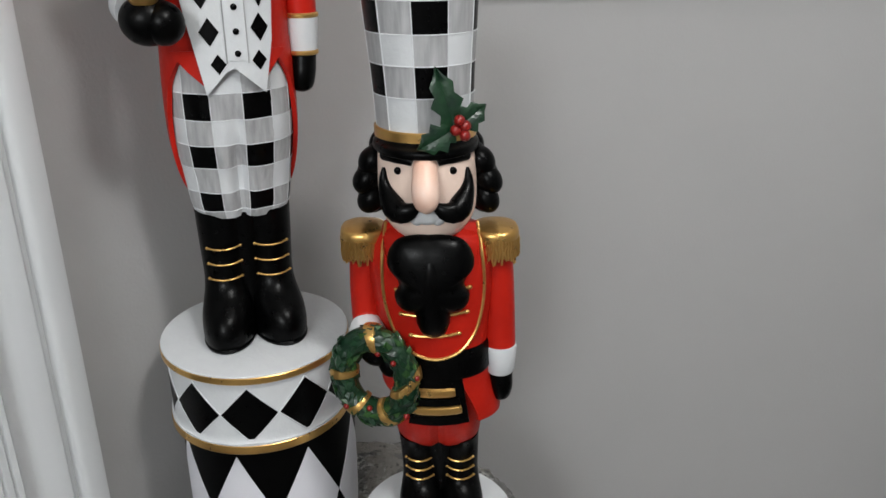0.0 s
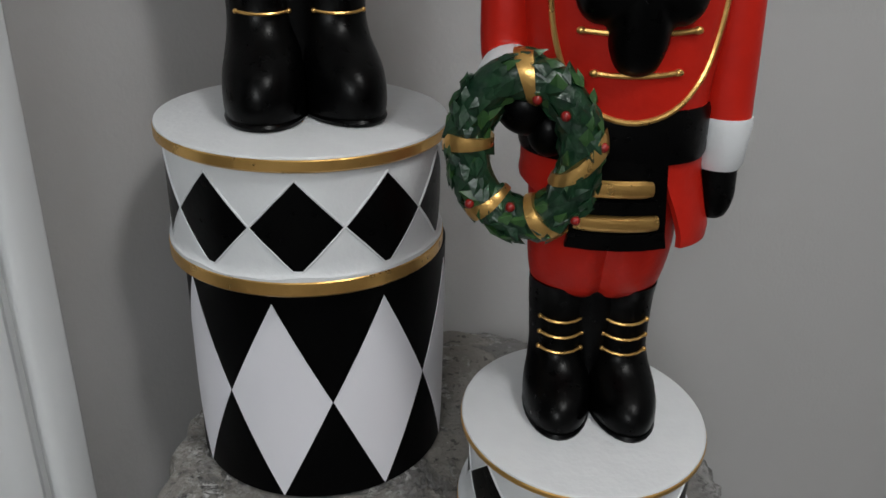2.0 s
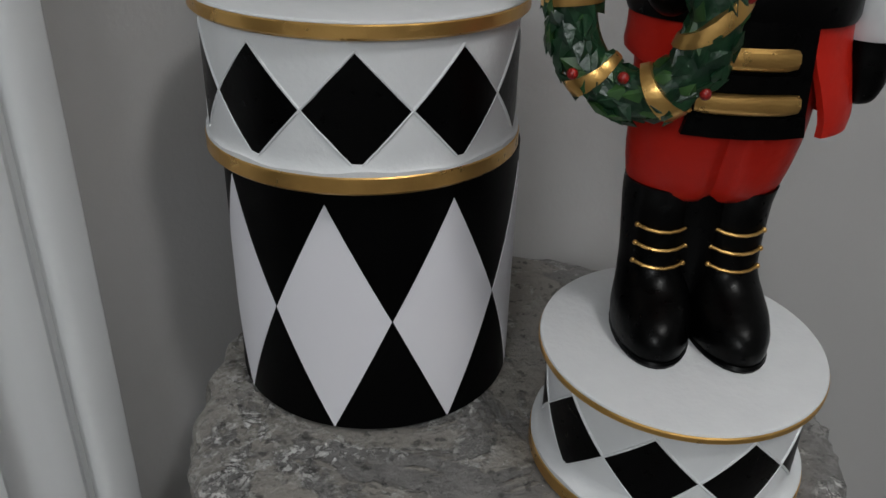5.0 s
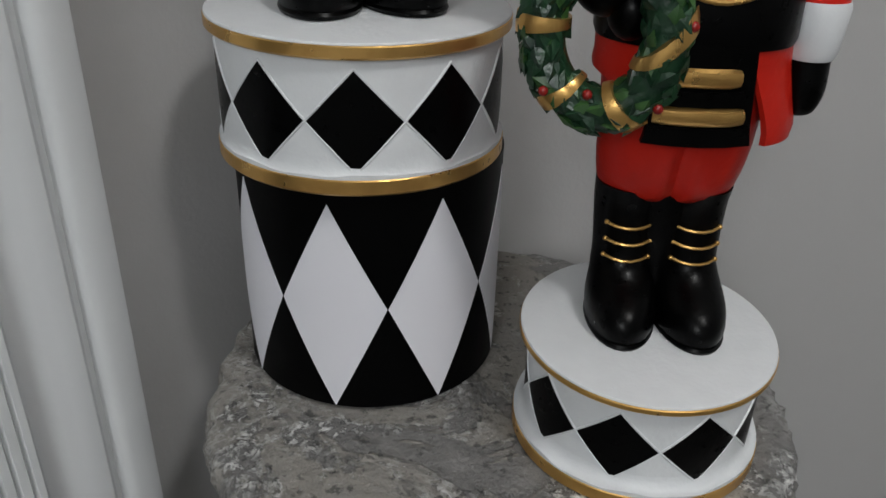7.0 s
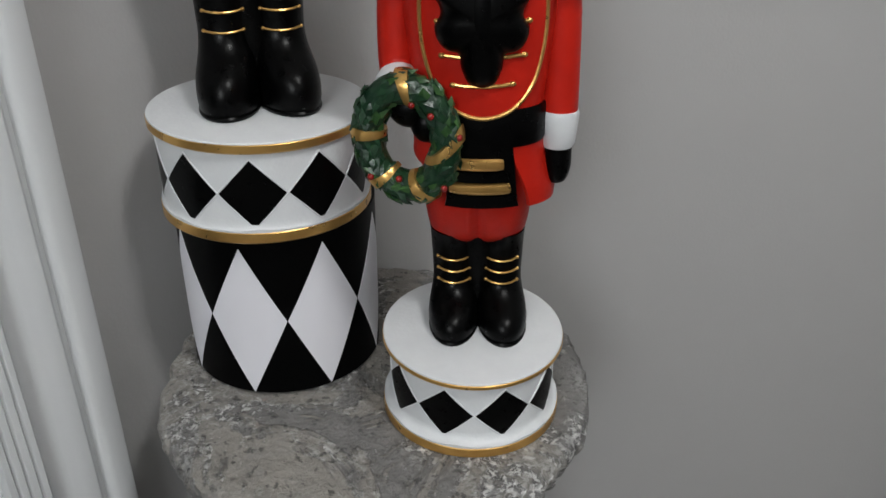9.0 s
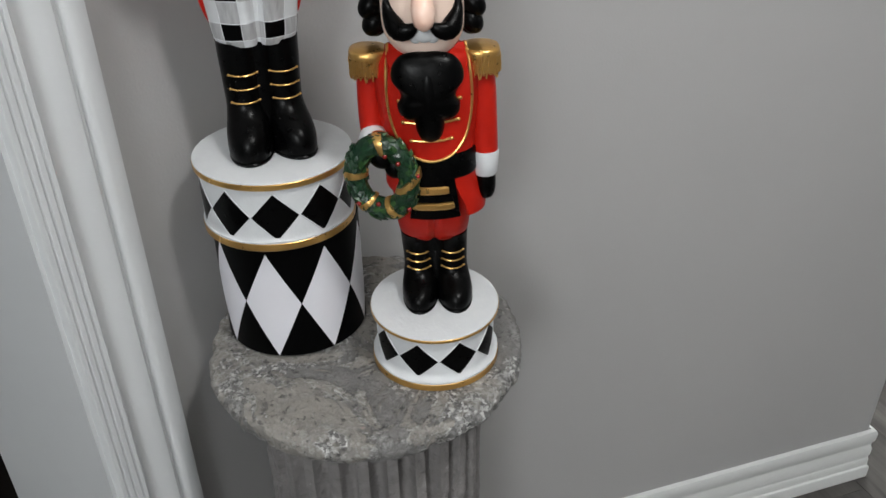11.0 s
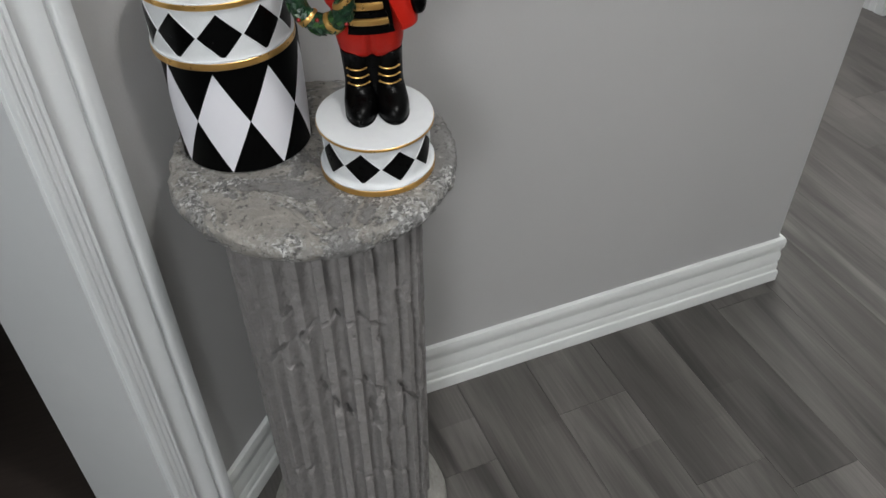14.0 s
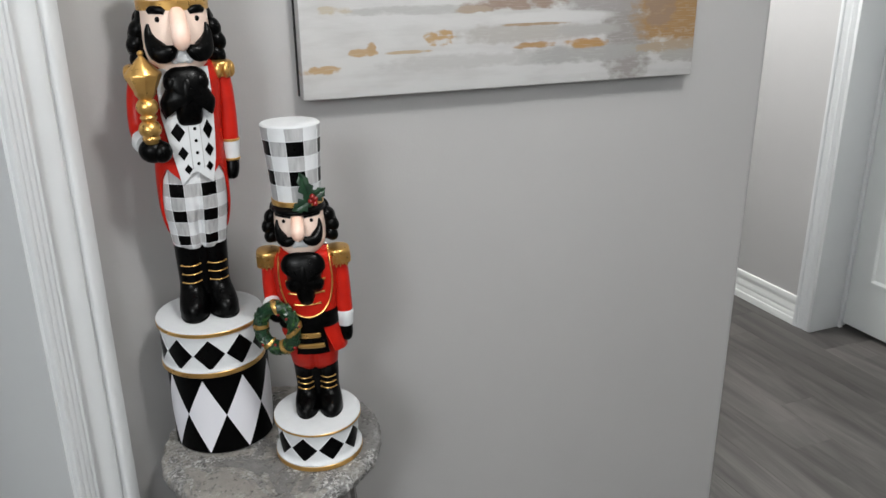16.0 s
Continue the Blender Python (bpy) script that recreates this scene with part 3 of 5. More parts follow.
# the hall door, set back in its frame
door_2 = tagged(new("door_2"), "closed white panelled door deep in a white frame", "door", kind="structure")
Y = Vector((0, 1))
X = Vector((1, 0))
bm = bmesh.new()
casing(bm, (HALL, DOOR_A), Y, -X, 0, 2.14, scale=0.74)
part("casing", bm, TRIM, door_2)
bm = bmesh.new()
casing(bm, (HALL, DOOR_B), -Y, -X, 0, 2.14, scale=0.74)
part("casing", bm, TRIM, door_2)
bm = bmesh.new()
box(bm, HALL - 0.008, HALL + 0.2, DOOR_A - 0.016, DOOR_A, 0, 2.06, 0.002)
part("jamb", bm, TRIM, door_2)
bm = bmesh.new()
box(bm, HALL - 0.008, HALL + 0.2, DOOR_B, DOOR_B + 0.016, 0, 2.06, 0.002)
part("jamb", bm, TRIM, door_2)
bm = bmesh.new()
box(bm, HALL + 0.150, HALL + 0.168, DOOR_A - 0.030, DOOR_A - 0.016, 0, 2.05, 0.002)
part("door_stop", bm, TRIM, door_2)
bm = bmesh.new()
box(bm, HALL + 0.168, HALL + 0.205, DOOR_B + 0.018, DOOR_A - 0.019, 0.022, 2.045, 0.003)
leaf = part("door_leaf", bm, DOOR, door_2, "white painted door leaf")
for z0, z1 in ((0.24, 0.86), (1.0, 1.9)):
    for y0, y1 in ((DOOR_B + 0.12, DOOR_B + 0.36), (DOOR_B + 0.43, DOOR_A - 0.12)):
        bm = bmesh.new()
        px = HALL + 0.168
        rows = []
        for inset, d in ((0, 0.001), (0.004, -0.006), (0.012, -0.007), (0.022, 0.0), (0.034, -0.002), (0.06, -0.006)):
            rows.append([(px + d, y0 + inset, z0 + inset), (px + d, y1 - inset, z0 + inset), (px + d, y1 - inset, z1 - inset), (px + d, y0 + inset, z1 - inset)])
        grid(bm, rows, caps=False)
        bm.faces.new([bm.verts.new(p) for p in rows[-1]])
        part("panel", bm, DOOR, leaf)

# the picture
pic = new("picture")
pic.location, pic.rotation_euler = (0.1725, 0.777, 1.3105), (0, 0, radians(-0.87))
tagged(pic, "abstract canvas painting in white, grey and ochre hung on the wall", "painting")
bm = bmesh.new()
box(bm, 0, 0.763, 0, 0.030, 0, 0.52, 0.003)
part("canvas", bm, CANVAS, pic)
bm = bmesh.new()
box(bm, -0.0015, 0.759, 0.030, 0.0375, 0.004, 0.516)
part("backing", bm, BACKING, pic, "black backing strip")

# ---- the pedestal ----
PX, PY, PZ = 0.049, 0.606, 0.8065
ped = tagged(new("pedestal"), "weathered grey fluted stone column pedestal with chipped round top", "pedestal")
ped.location = (PX, PY, 0)


def fbm(x, y, z, octaves=4):
    return noise.fractal(Vector((x, y, z)), 1.0, 2.0, octaves, noise_basis="PERLIN_ORIGINAL")


def slab():
    """The round top: broken rim, uneven faces."""
    bm = bmesh.new()
    wear = bm.verts.layers.float.new("wear")
    seg = 200
    prof = [(0.0, 0.0), (0.03, 0), (0.06, 0), (0.09, 0), (0.115, 0), (0.135, 0), (0.15, 0), (0.16, 0), (0.168, 0), (0.174, 0), (0.179, -0.001), (0.183, -0.003), (0.1855, -0.007), (0.1865, -0.012), (0.186, -0.018), (0.1835, -0.024), (0.178, -0.030), (0.170, -0.035), (0.160, -0.038), (0.150, -0.040), (0.135, -0.042)]
    rows = []
    for r, dz in prof[1:]:
        ring = []
        for k in range(seg):
            a = 2 * math.pi * k / seg
            c, s = math.cos(a), math.sin(a)
            edge = max(0, (r - 0.13) / 0.057)
            n1 = fbm(c * r * 22, s * r * 22, dz * 40 + 3)
            n2 = fbm(c * 3.1, s * 3.1, 7.7)
            n3 = fbm(c * r * 95, s * r * 95, dz * 95 + 9)
            low = max(0, (-dz - 0.012) / 0.03)
            chip = max(0.0, fbm(c * 9, s * 9, 21.0) + 0.5 * fbm(c * 26, s * 26, 5.0)) * 0.012 * edge
            rr = r + edge * (0.0045 * max(0.0, math.cos(a - radians(35))) ** 3 + 0.0025 * n2 + 0.0040 * n1 * (0.4 + low) + 0.0030 * n3) - chip * (0.4 + low)
            spur = 0.014 * max(0, 1 - abs(a - radians(149)) / 0.10) * max(0, 1 - abs(r - 0.181) / 0.010)
            flat = 0.0007 * n1 + 0.0006 * n3 + spur
            ring.append((rr * 0.9255 * c, rr * 0.9255 * s, PZ + dz + (flat if dz > -0.002 else 0.0028 * n3 + 0.0024 * n1 + spur)))
        rows.append(ring)
    vs = grid(bm, rows, caps=True)
    for (r, dz), ring in zip(prof[1:], vs):
        for v in ring:
            a = math.atan2(v.co.y, v.co.x)
            v[wear] = max(0.0, 1 - abs(r - 0.182) / 0.018) * (0.45 if dz > -0.016 else 0.20) * max(0.0, 0.75 + 1.6 * fbm(math.cos(a) * 4, math.sin(a) * 4, 2.2))
    return part("top_slab", bm, STONE, ped, "chipped round stone slab with lime flakes")


slab()
# cracks over the shaft, as angle and height
CRACKS = [
    [(220, 0.636), (227, 0.641), (232, 0.636)],
    [(204, 0.532), (214, 0.554), (223, 0.579), (232, 0.601), (236, 0.609), (241, 0.625), (247, 0.632), (254, 0.638), (258, 0.644)],
    [(215, 0.555), (221, 0.556), (224, 0.547), (228, 0.543), (233, 0.533), (239, 0.519), (246, 0.499), (251, 0.478), (258, 0.447), (263, 0.431)],
    [(258, 0.644), (265, 0.631), (273, 0.629), (278, 0.620), (282, 0.609), (283, 0.590)],
    [(257, 0.528), (268, 0.516), (275, 0.499), (282, 0.482)],
    [(294, 0.477), (298, 0.452), (305, 0.423), (316, 0.380)],
    [(204, 0.270), (210, 0.285), (219, 0.290), (227, 0.310), (232, 0.325)],
    [(282, 0.482), (279, 0.468), (276, 0.452), (277, 0.40)],
    [(227, 0.652), (231, 0.640), (235, 0.630)],
    [(255, 0.30), (268, 0.28), (280, 0.285), (296, 0.25)],
    [(222, 0.20), (240, 0.18), (256, 0.20), (270, 0.15)],
]


def shaft():
    bm = bmesh.new()
    wear_of = bm.verts.layers.float.new("wear")
    flutes, per, r0 = 26, 16, 0.1275
    seg = flutes * per
    z0, z1 = 0.055, PZ - 0.034
    segs = []
    for c in CRACKS:
        for p, q in zip(c, c[1:]):
            segs.append((*p, *q))
    segs = np.array(segs)
    ang = np.arange(seg) * 360 / seg
    rows = []
    for z in np.r_[np.linspace(z0, 0.36, 60, endpoint=False), np.linspace(0.36, 0.68, 150, endpoint=False), np.linspace(0.68, z1, 30)]:
        z = float(z)
        ring = []
        for k in range(seg):
            a = radians(ang[k])
            c, s = math.cos(a), math.sin(a)
            ph = (k % per) / per
            # broad fillet, then a hollow
            hollow = 0.0 if ph < 0.42 else math.sin(math.pi * (ph - 0.42) / 0.58) ** 0.45
            wear = fbm(c * 1.9, s * 1.9, z * 6.5)
            deep = 0.0165 * (0.70 + 0.30 * min(1, max(0, 1.0 + 1.5 * wear)))
            n1 = fbm(c * r0 * 26, s * r0 * 26, z * 26)
            n2 = fbm(c * r0 * 110, s * r0 * 110, z * 110, 3)
            broken = max(0, fbm(c * r0 * 45 + 5, s * r0 * 45, z * 18) - 0.26)
            r = r0 - deep * hollow + 0.0006 * n1 + 0.0005 * n2 - (1 - hollow) * broken * 0.008
            lat, x, y = r0 * math.pi / 180, ang[k] + 2.2 * fbm(c * 6, s * 6, z * 40), z + 0.006 * fbm(c * 9 + 4, s * 9, z * 25)
            if 205 < ang[k] < 325:
                ax, ay, bx, by = (segs[:, 0] - x) * lat, segs[:, 1] - y, (segs[:, 2] - x) * lat, segs[:, 3] - y
                dx, dy = bx - ax, by - ay
                u = np.clip(-(ax * dx + ay * dy) / (dx * dx + dy * dy), 0, 1)
                d = np.sqrt((ax + u * dx) ** 2 + (ay + u * dy) ** 2).min()
                r -= 0.0105 * max(0, 1 - d / 0.0034) ** 0.6
            if z > z1 - 0.012:
                r -= 0.002 * (z - z1 + 0.012) / 0.012
            ring.append((r * c, r * s, z))
        rows.append(ring)
    for ring in grid(bm, rows):
        for v in ring:
            v[wear_of] = -0.55
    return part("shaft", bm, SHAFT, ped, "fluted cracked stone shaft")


shaft()
bm = bmesh.new()
FOOT = stone_material("smooth_foot_stone", 0.2, 0.1, 0.2, (0.335, 0.325, 0.300), (0.38, 0.365, 0.335))
prof = [(0.1581, 0), (0.1590, 0.014), (0.1581, 0.03), (0.1535, 0.042), (0.1460, 0.05), (0.1386, 0.055), (0.1339, 0.062), (0.1265, 0.07)]
rows = []
for r, z in prof:
    ring = []
    for k in range(120):
        t = 2 * math.pi * k / 120
        c, s = math.cos(t), math.sin(t)
        rr = r + 0.0016 * fbm(c * r * 30, s * r * 30, z * 30) + 0.0008 * fbm(c * r * 100, s * r * 100, z * 100)
        ring.append((rr * c, rr * s, z))
    rows.append(ring)
grid(bm, rows)
part("foot", bm, FOOT, ped, "moulded round stone foot")

# ---- the harlequin box under the tall figurine ----
BOX_C, BOX_R, BOX_Z, BOX_H = (-0.0168, 0.6670), 0.0772, PZ + 0.0015, 0.137
rbox = tagged(new("round_box"), "tall round box wrapped in black with white harlequin diamonds", "box")
rbox.location = (*BOX_C, BOX_Z)
bm = bmesh.new()
rows = [(0, 0, 0.0, BOX_R - 0.0015, BOX_R - 0.0015), (0, 0, 0.0012, BOX_R, BOX_R)] + [(0, 0, BOX_H * k / 10, BOX_R, BOX_R) for k in range(1, 10)] + [(0, 0, BOX_H - 0.0012, BOX_R, BOX_R), (0, 0, BOX_H, BOX_R - 0.0015, BOX_R - 0.0015)]
loft(bm, rows, 0, seg=84, soft=False)
part("body", bm, PAPERBLACK, rbox)
for k in range(8):
    bm = bmesh.new()
    mid = 267.8 - 22.5 + k * 45
    h = 22.5 - 0.2
    pts = [(mid - h, 0.0665), (mid, 0.0012), (mid + h, 0.0665), (mid, 0.1275)]
    pts = [(p[0] * (1 - t) + q[0] * t, p[1] * (1 - t) + q[1] * t) for p, q in zip(pts, pts[1:] + pts[:1]) for t in (0, 0.5)]
    patch(bm, pts, on_cylinder(0, 0, BOX_R), 0, 0.0003, 4)
    part("diamond", bm, PAPERWHITE, rbox, "printed white diamond")

# ---- the figurines, each one mesh ----


def drum(bm, r_top, r_bot, h, count, turn, band, low, zc, half, inner):
    """A drum base: white barrel with gold hoops, a flared white foot and sunk black diamonds; its foot is at z = -h, its top at 0."""
    rad = lambda z: inner
    loft(bm, [(0, 0, -h + low * 0.6 + (h - low * 0.6 - band * 0.6) * k / 8, inner, inner) for k in range(9)], W_, seg=80, soft=False)
    e = 0.0012
    for z0, z1, r in ((-band, -0.0012, r_top), (-h, -h + low, r_bot)):
        loft(bm, [(0, 0, z0, r - e, r - e), (0, 0, z0 + e, r, r), (0, 0, z1 - e, r, r), (0, 0, z1, r - e, r - e)], AU, seg=80, soft=False)
    # rounded white lip over the upper hoop
    loft(bm, [(0, 0, -0.004, r_top - 0.0015, r_top - 0.0015), (0, 0, -0.0014, r_top - 0.0004, r_top - 0.0004), (0, 0, -0.0005, r_top - 0.0008, r_top - 0.0008), (0, 0, 0, r_top - 0.0022, r_top - 0.0022)], W_, seg=80, soft=False)
    # hollow flare down to the lower hoop, its edge a little wavy
    rows = []
    for k in range(7):
        q = math.radians(90 * k / 6)
        ring = []
        for j in range(80):
            t = 2 * math.pi * j / 80
            wave = 0.0006 * math.sin(t * 7 + 1) + 0.0004 * math.sin(t * 17)
            r = inner + (r_bot - 0.0005 - inner) * (1 - math.sin(q))
            ring.append((r * math.cos(t), r * math.sin(t), -h + low + 0.0012 + wave * math.cos(q) + 0.0075 * (1 - math.cos(q))))
        rows.append(ring)
    rows.insert(0, [(x * 0.998, y * 0.998, -h + low - 0.002) for x, y, z in rows[0]])
    grid(bm, rows, mat=W_)
    step = 360 / count
    for k in range(count):
        mid = turn + k * step
        a, z = step / 2 * 0.97, half * 0.97
        jag = random.Random(k * 7 + count)
        pts = [(mid - a, zc), (mid, zc - z), (mid + a, zc), (mid, zc + z)]
        out = []
        for p, q in zip(pts, pts[1:] + pts[:1]):
            for t in (0, 0.25, 0.5, 0.75):
                j = 0 if t == 0 else 0.25
                out.append((p[0] * (1 - t) + q[0] * t + jag.uniform(-j, j), p[1] * (1 - t) + q[1] * t + jag.uniform(-j, j) * 0.001))
        patch(bm, out, on_cylinder(0, 0, rad), K_, 0.0004, 2)
        # raised white fillets round the diamond
        for s in (-1, 1):
            for p, q in (((mid - step / 2, zc), (mid, zc + s * half)), ((mid + step / 2, zc), (mid, zc + s * half))):
                line = [on_cylinder(0, 0, rad)(p[0] * (1 - t) + q[0] * t, p[1] * (1 - t) + q[1] * t, 0.0001) for t in (0, 0.2, 0.4, 0.6, 0.8, 1)]
                tube(bm, line, 0.0007, W_, 6)


def boots(bm, cy, half, top, toe, gap, splay=0.0):
    """A pair of joined black boots with gold laces; soles at z = 0, toes towards -y and turned out by splay degrees."""
    for s in (-1, 1):
        cx = s * gap
        old = set(bm.verts)
        w = half - gap
        keys = [(cx, cy - toe * 0.31, 0.0, w * 1.0, toe * 0.70), (cx, cy - toe * 0.32, 0.005, w * 1.06, toe * 0.75), (cx, cy - toe * 0.32, top * 0.13, w * 1.08, toe * 0.76), (cx, cy - toe * 0.29, top * 0.22, w * 1.05, toe * 0.71), (cx, cy - toe * 0.20, top * 0.30, w * 0.99, toe * 0.60),
                (cx, cy - toe * 0.07, top * 0.38, w * 0.94, toe * 0.49), (cx, cy - toe * 0.01, top * 0.46, w * 0.91, toe * 0.44), (cx, cy, top * 0.6, w * 0.93, toe * 0.425), (cx, cy, top * 0.85, w * 0.98, toe * 0.44), (cx, cy, top, w * 1.0, toe * 0.45)]
        loft(bm, keys, K_, seg=28, n=26)
        loft(bm, [(cx, cy - toe * 0.32, 0.0, w * 1.05, toe * 0.75), (cx, cy - toe * 0.32, 0.002, w * 1.08, toe * 0.772), (cx, cy - toe * 0.32, 0.0036, w * 1.05, toe * 0.75)], K_, seg=28, soft=False)
        for k in range(3):
            z = top * (0.490 + 0.122 * k)
            yy = cy - toe * 0.44
            ww = w * 0.66
            line = [(cx + ww * t, yy - 0.0008 + toe * 0.46 * (1 - math.sqrt(max(0, 1 - (ww * t / w) ** 2))), z - 0.0012 * (1 - t * t)) for t in (-1, -0.6, -0.2, 0.2, 0.6, 1)]
            tube(bm, line, 0.0009, AU, 6)
            for e in (line[0], line[-1]):
                ball(bm, e, 0.0015, AU, 8)
        for v in set(bm.verts) - old:
            a = radians(s * splay) * max(0.25, min(1, 1.5 - 2 * v.co.z / top))
            dx, dy = v.co.x - cx, v.co.y - cy
            v.co.x, v.co.y = cx + dx * math.cos(a) - dy * math.sin(a), cy + dx * math.sin(a) + dy * math.cos(a)
    # webbing between the boots
    loft(bm, [(0, cy, 0.004, gap, toe * 0.34), (0, cy, top * 0.5, gap, toe * 0.36), (0, cy, top, gap, toe * 0.38)], K_, seg=20, soft=False)


def curls(bm, cx, cy, z0, z1, out, r, swing):
    """Wavy locks down both sides of a head: a stack of rounded lobes, with a second stack behind."""
    h = z1 - z0
    flare = lambda t: swing * float(np.interp(t, (0.0, 0.12, 0.36, 0.62, 0.85, 1.0), (-0.9, -0.6, 0.25, 0.65, 0.40, 0.0)))
    for s in (-1, 1):
        for back, shift, push, lobes in ((0.000, 0.0, 1.0, 4), (0.013, 0.4, 0.8, 4)):
            for k in range(lobes):
                t = (k + 0.5 + shift * 0.6) / (lobes + 0.25)
                turn = Matrix.Rotation(radians(-s * 34), 4, "Y")
                ball(bm, (cx + s * (out + push * flare(t)), cy + back, z1 - h * t), (r * 0.92, r * 1.05, h / lobes * 0.76), K_, 18, turn)
        core = [(cx + s * (out + 0.9 * flare(1 - t)), cy + 0.006, z0 + h * t, r * w, r * w * 1.4) for t, w in ((0.04, 0.5), (0.15, 0.80), (0.4, 0.86), (0.7, 0.84), (0.9, 0.75), (1.0, 0.5))]
        loft(bm, core, K_, seg=20, n=16)


def head(bm, cx, cy, z0, z1, half, deep, nose, eye_gap, k, full=1.0, brow=1.0):
    """A head with brows, eyes, a long nose, moustache and grey tuft under it. k scales the features."""
    h = z1 - z0
    keys = [(cx, cy, z0, half * 0.50, deep * 0.66), (cx, cy, z0 + h * 0.10, half * 0.76, deep * 0.88), (cx, cy, z0 + h * 0.30, half * 0.97, deep * 0.97), (cx, cy, z0 + h * 0.55, half, deep), (cx, cy, z0 + h * 0.8, half * 0.98, deep), (cx, cy, z1, half * 0.95, deep * 0.95)]
    loft(bm, keys, SK, seg=40, n=22, p=2.3)
    face = on_front(keys, 2.3)
    zn1, zn0 = nose
    ys = face(cx, (zn0 + zn1) / 2, 0)[1]
    pts = curve_points([(cx, ys + 0.004 * k, zn1), (cx, ys - 0.005 * k, zn1 - (zn1 - zn0) * 0.3), (cx, ys - 0.014 * k, zn0 + (zn1 - zn0) * 0.28), (cx, ys - 0.013 * k, zn0 + 0.004 * k), (cx, ys - 0.008 * k, zn0)], 14)
    tube(bm, pts, [k * r for r in (0.0075, 0.0095, 0.0102, 0.0104, 0.0106, 0.0108, 0.0112, 0.0115, 0.0116, 0.0114, 0.0108, 0.0094, 0.0066, 0.002)], NO, 18)
    for s in (-1, 1):
        p = face(cx + s * eye_gap, zn1 - 0.010 * k, 0)
        ball(bm, p, (0.0034 * k, 0.0016, 0.0034 * k), K_, 12)
        # brow
        line = [face(cx + s * (eye_gap + d * k * brow), zn1 + z * k, 0.0008) for d, z in ((-0.012, -0.002), (-0.006, 0.0005), (0.001, 0.001), (0.008, 0.001), (0.013, -0.001))]
        tube(bm, line, [0.0032 * k, 0.0046 * k, 0.0050 * k, 0.0048 * k, 0.0036 * k], K_, 12, squash=0.7)
        # moustache, drooping and turned up at its tip
        line = curve_points([face(cx + s * d * k, zn0 + z * k, 0.002 + y * k) for d, z, y in ((0.007, 0.0015, 0.005), (0.0145, -0.004, 0.006), (0.0235, -0.0055, 0.006), (0.031, 0.004, 0.004), (0.035, 0.017, 0.002), (0.0345, 0.0285, 0.0))], 16)
        tube(bm, line, [k * full * r for r in (0.0030, 0.0054, 0.0073, 0.0088, 0.0097, 0.0102, 0.0103, 0.0098, 0.0088, 0.0076, 0.0064, 0.0053, 0.0043, 0.0034, 0.0025, 0.0012)], K_, 16, squash=0.75, flat=(0, 1, 0))
    # pale smooth tuft below the nose
    p = face(cx, zn0 - 0.0085 * k, 0.0005)
    ball(bm, (cx, p[1], p[2]), (0.0125 * k, 0.0050 * k, 0.0095 * k), W_, 18)
    for s in (-1, 1):
        ball(bm, (cx + s * 0.0085 * k, p[1] + 0.001, p[2] - 0.0035 * k), (0.0065 * k, 0.0042 * k, 0.0070 * k), W_, 14)
    return face


BEARD = [(0.0, 1.0), (0.35, 1.0), (0.75, 0.93), (1.0, 0.70), (1.04, 0.42), (0.86, 0.22), (0.80, 0.05), (0.92, -0.12), (0.86, -0.32), (0.68, -0.45), (0.46, -0.50), (0.40, -0.72), (0.26, -0.93), (0.0, -1.0)]


BEARD_WAVY = [(0.0, 1.0), (0.40, 0.97), (0.74, 0.78), (0.84, 0.54), (0.80, 0.30), (0.92, 0.08), (1.04, -0.12), (1.02, -0.36), (0.92, -0.60), (0.84, -0.64), (0.67, -0.46), (0.52, -0.40), (0.50, -0.70), (0.38, -0.94), (0.0, -1.0)]


def beard(bm, cx, cy, zc, rx, rz, thick, side):
    out = side + [(-x, z) for x, z in side[-2:0:-1]]
    dome(bm, (cx, cy, zc), [(x * rx, z * rz) for x, z in spline2(out, 4)], thick, K_, rings=12)
    for x, z, w, h, d in ((0, 0.1, 0.34, 0.62, 0.9), (0.5, 0.45, 0.36, 0.34, 0.62), (-0.5, 0.45, 0.36, 0.34, 0.62), (0.45, -0.08, 0.34, 0.3, 0.6), (-0.45, -0.08, 0.34, 0.3, 0.6)):
        ball(bm, (cx + x * rx, cy - thick * (d - 0.45), zc + z * rz), (w * rx, thick * 0.62, h * rz), K_, 18)


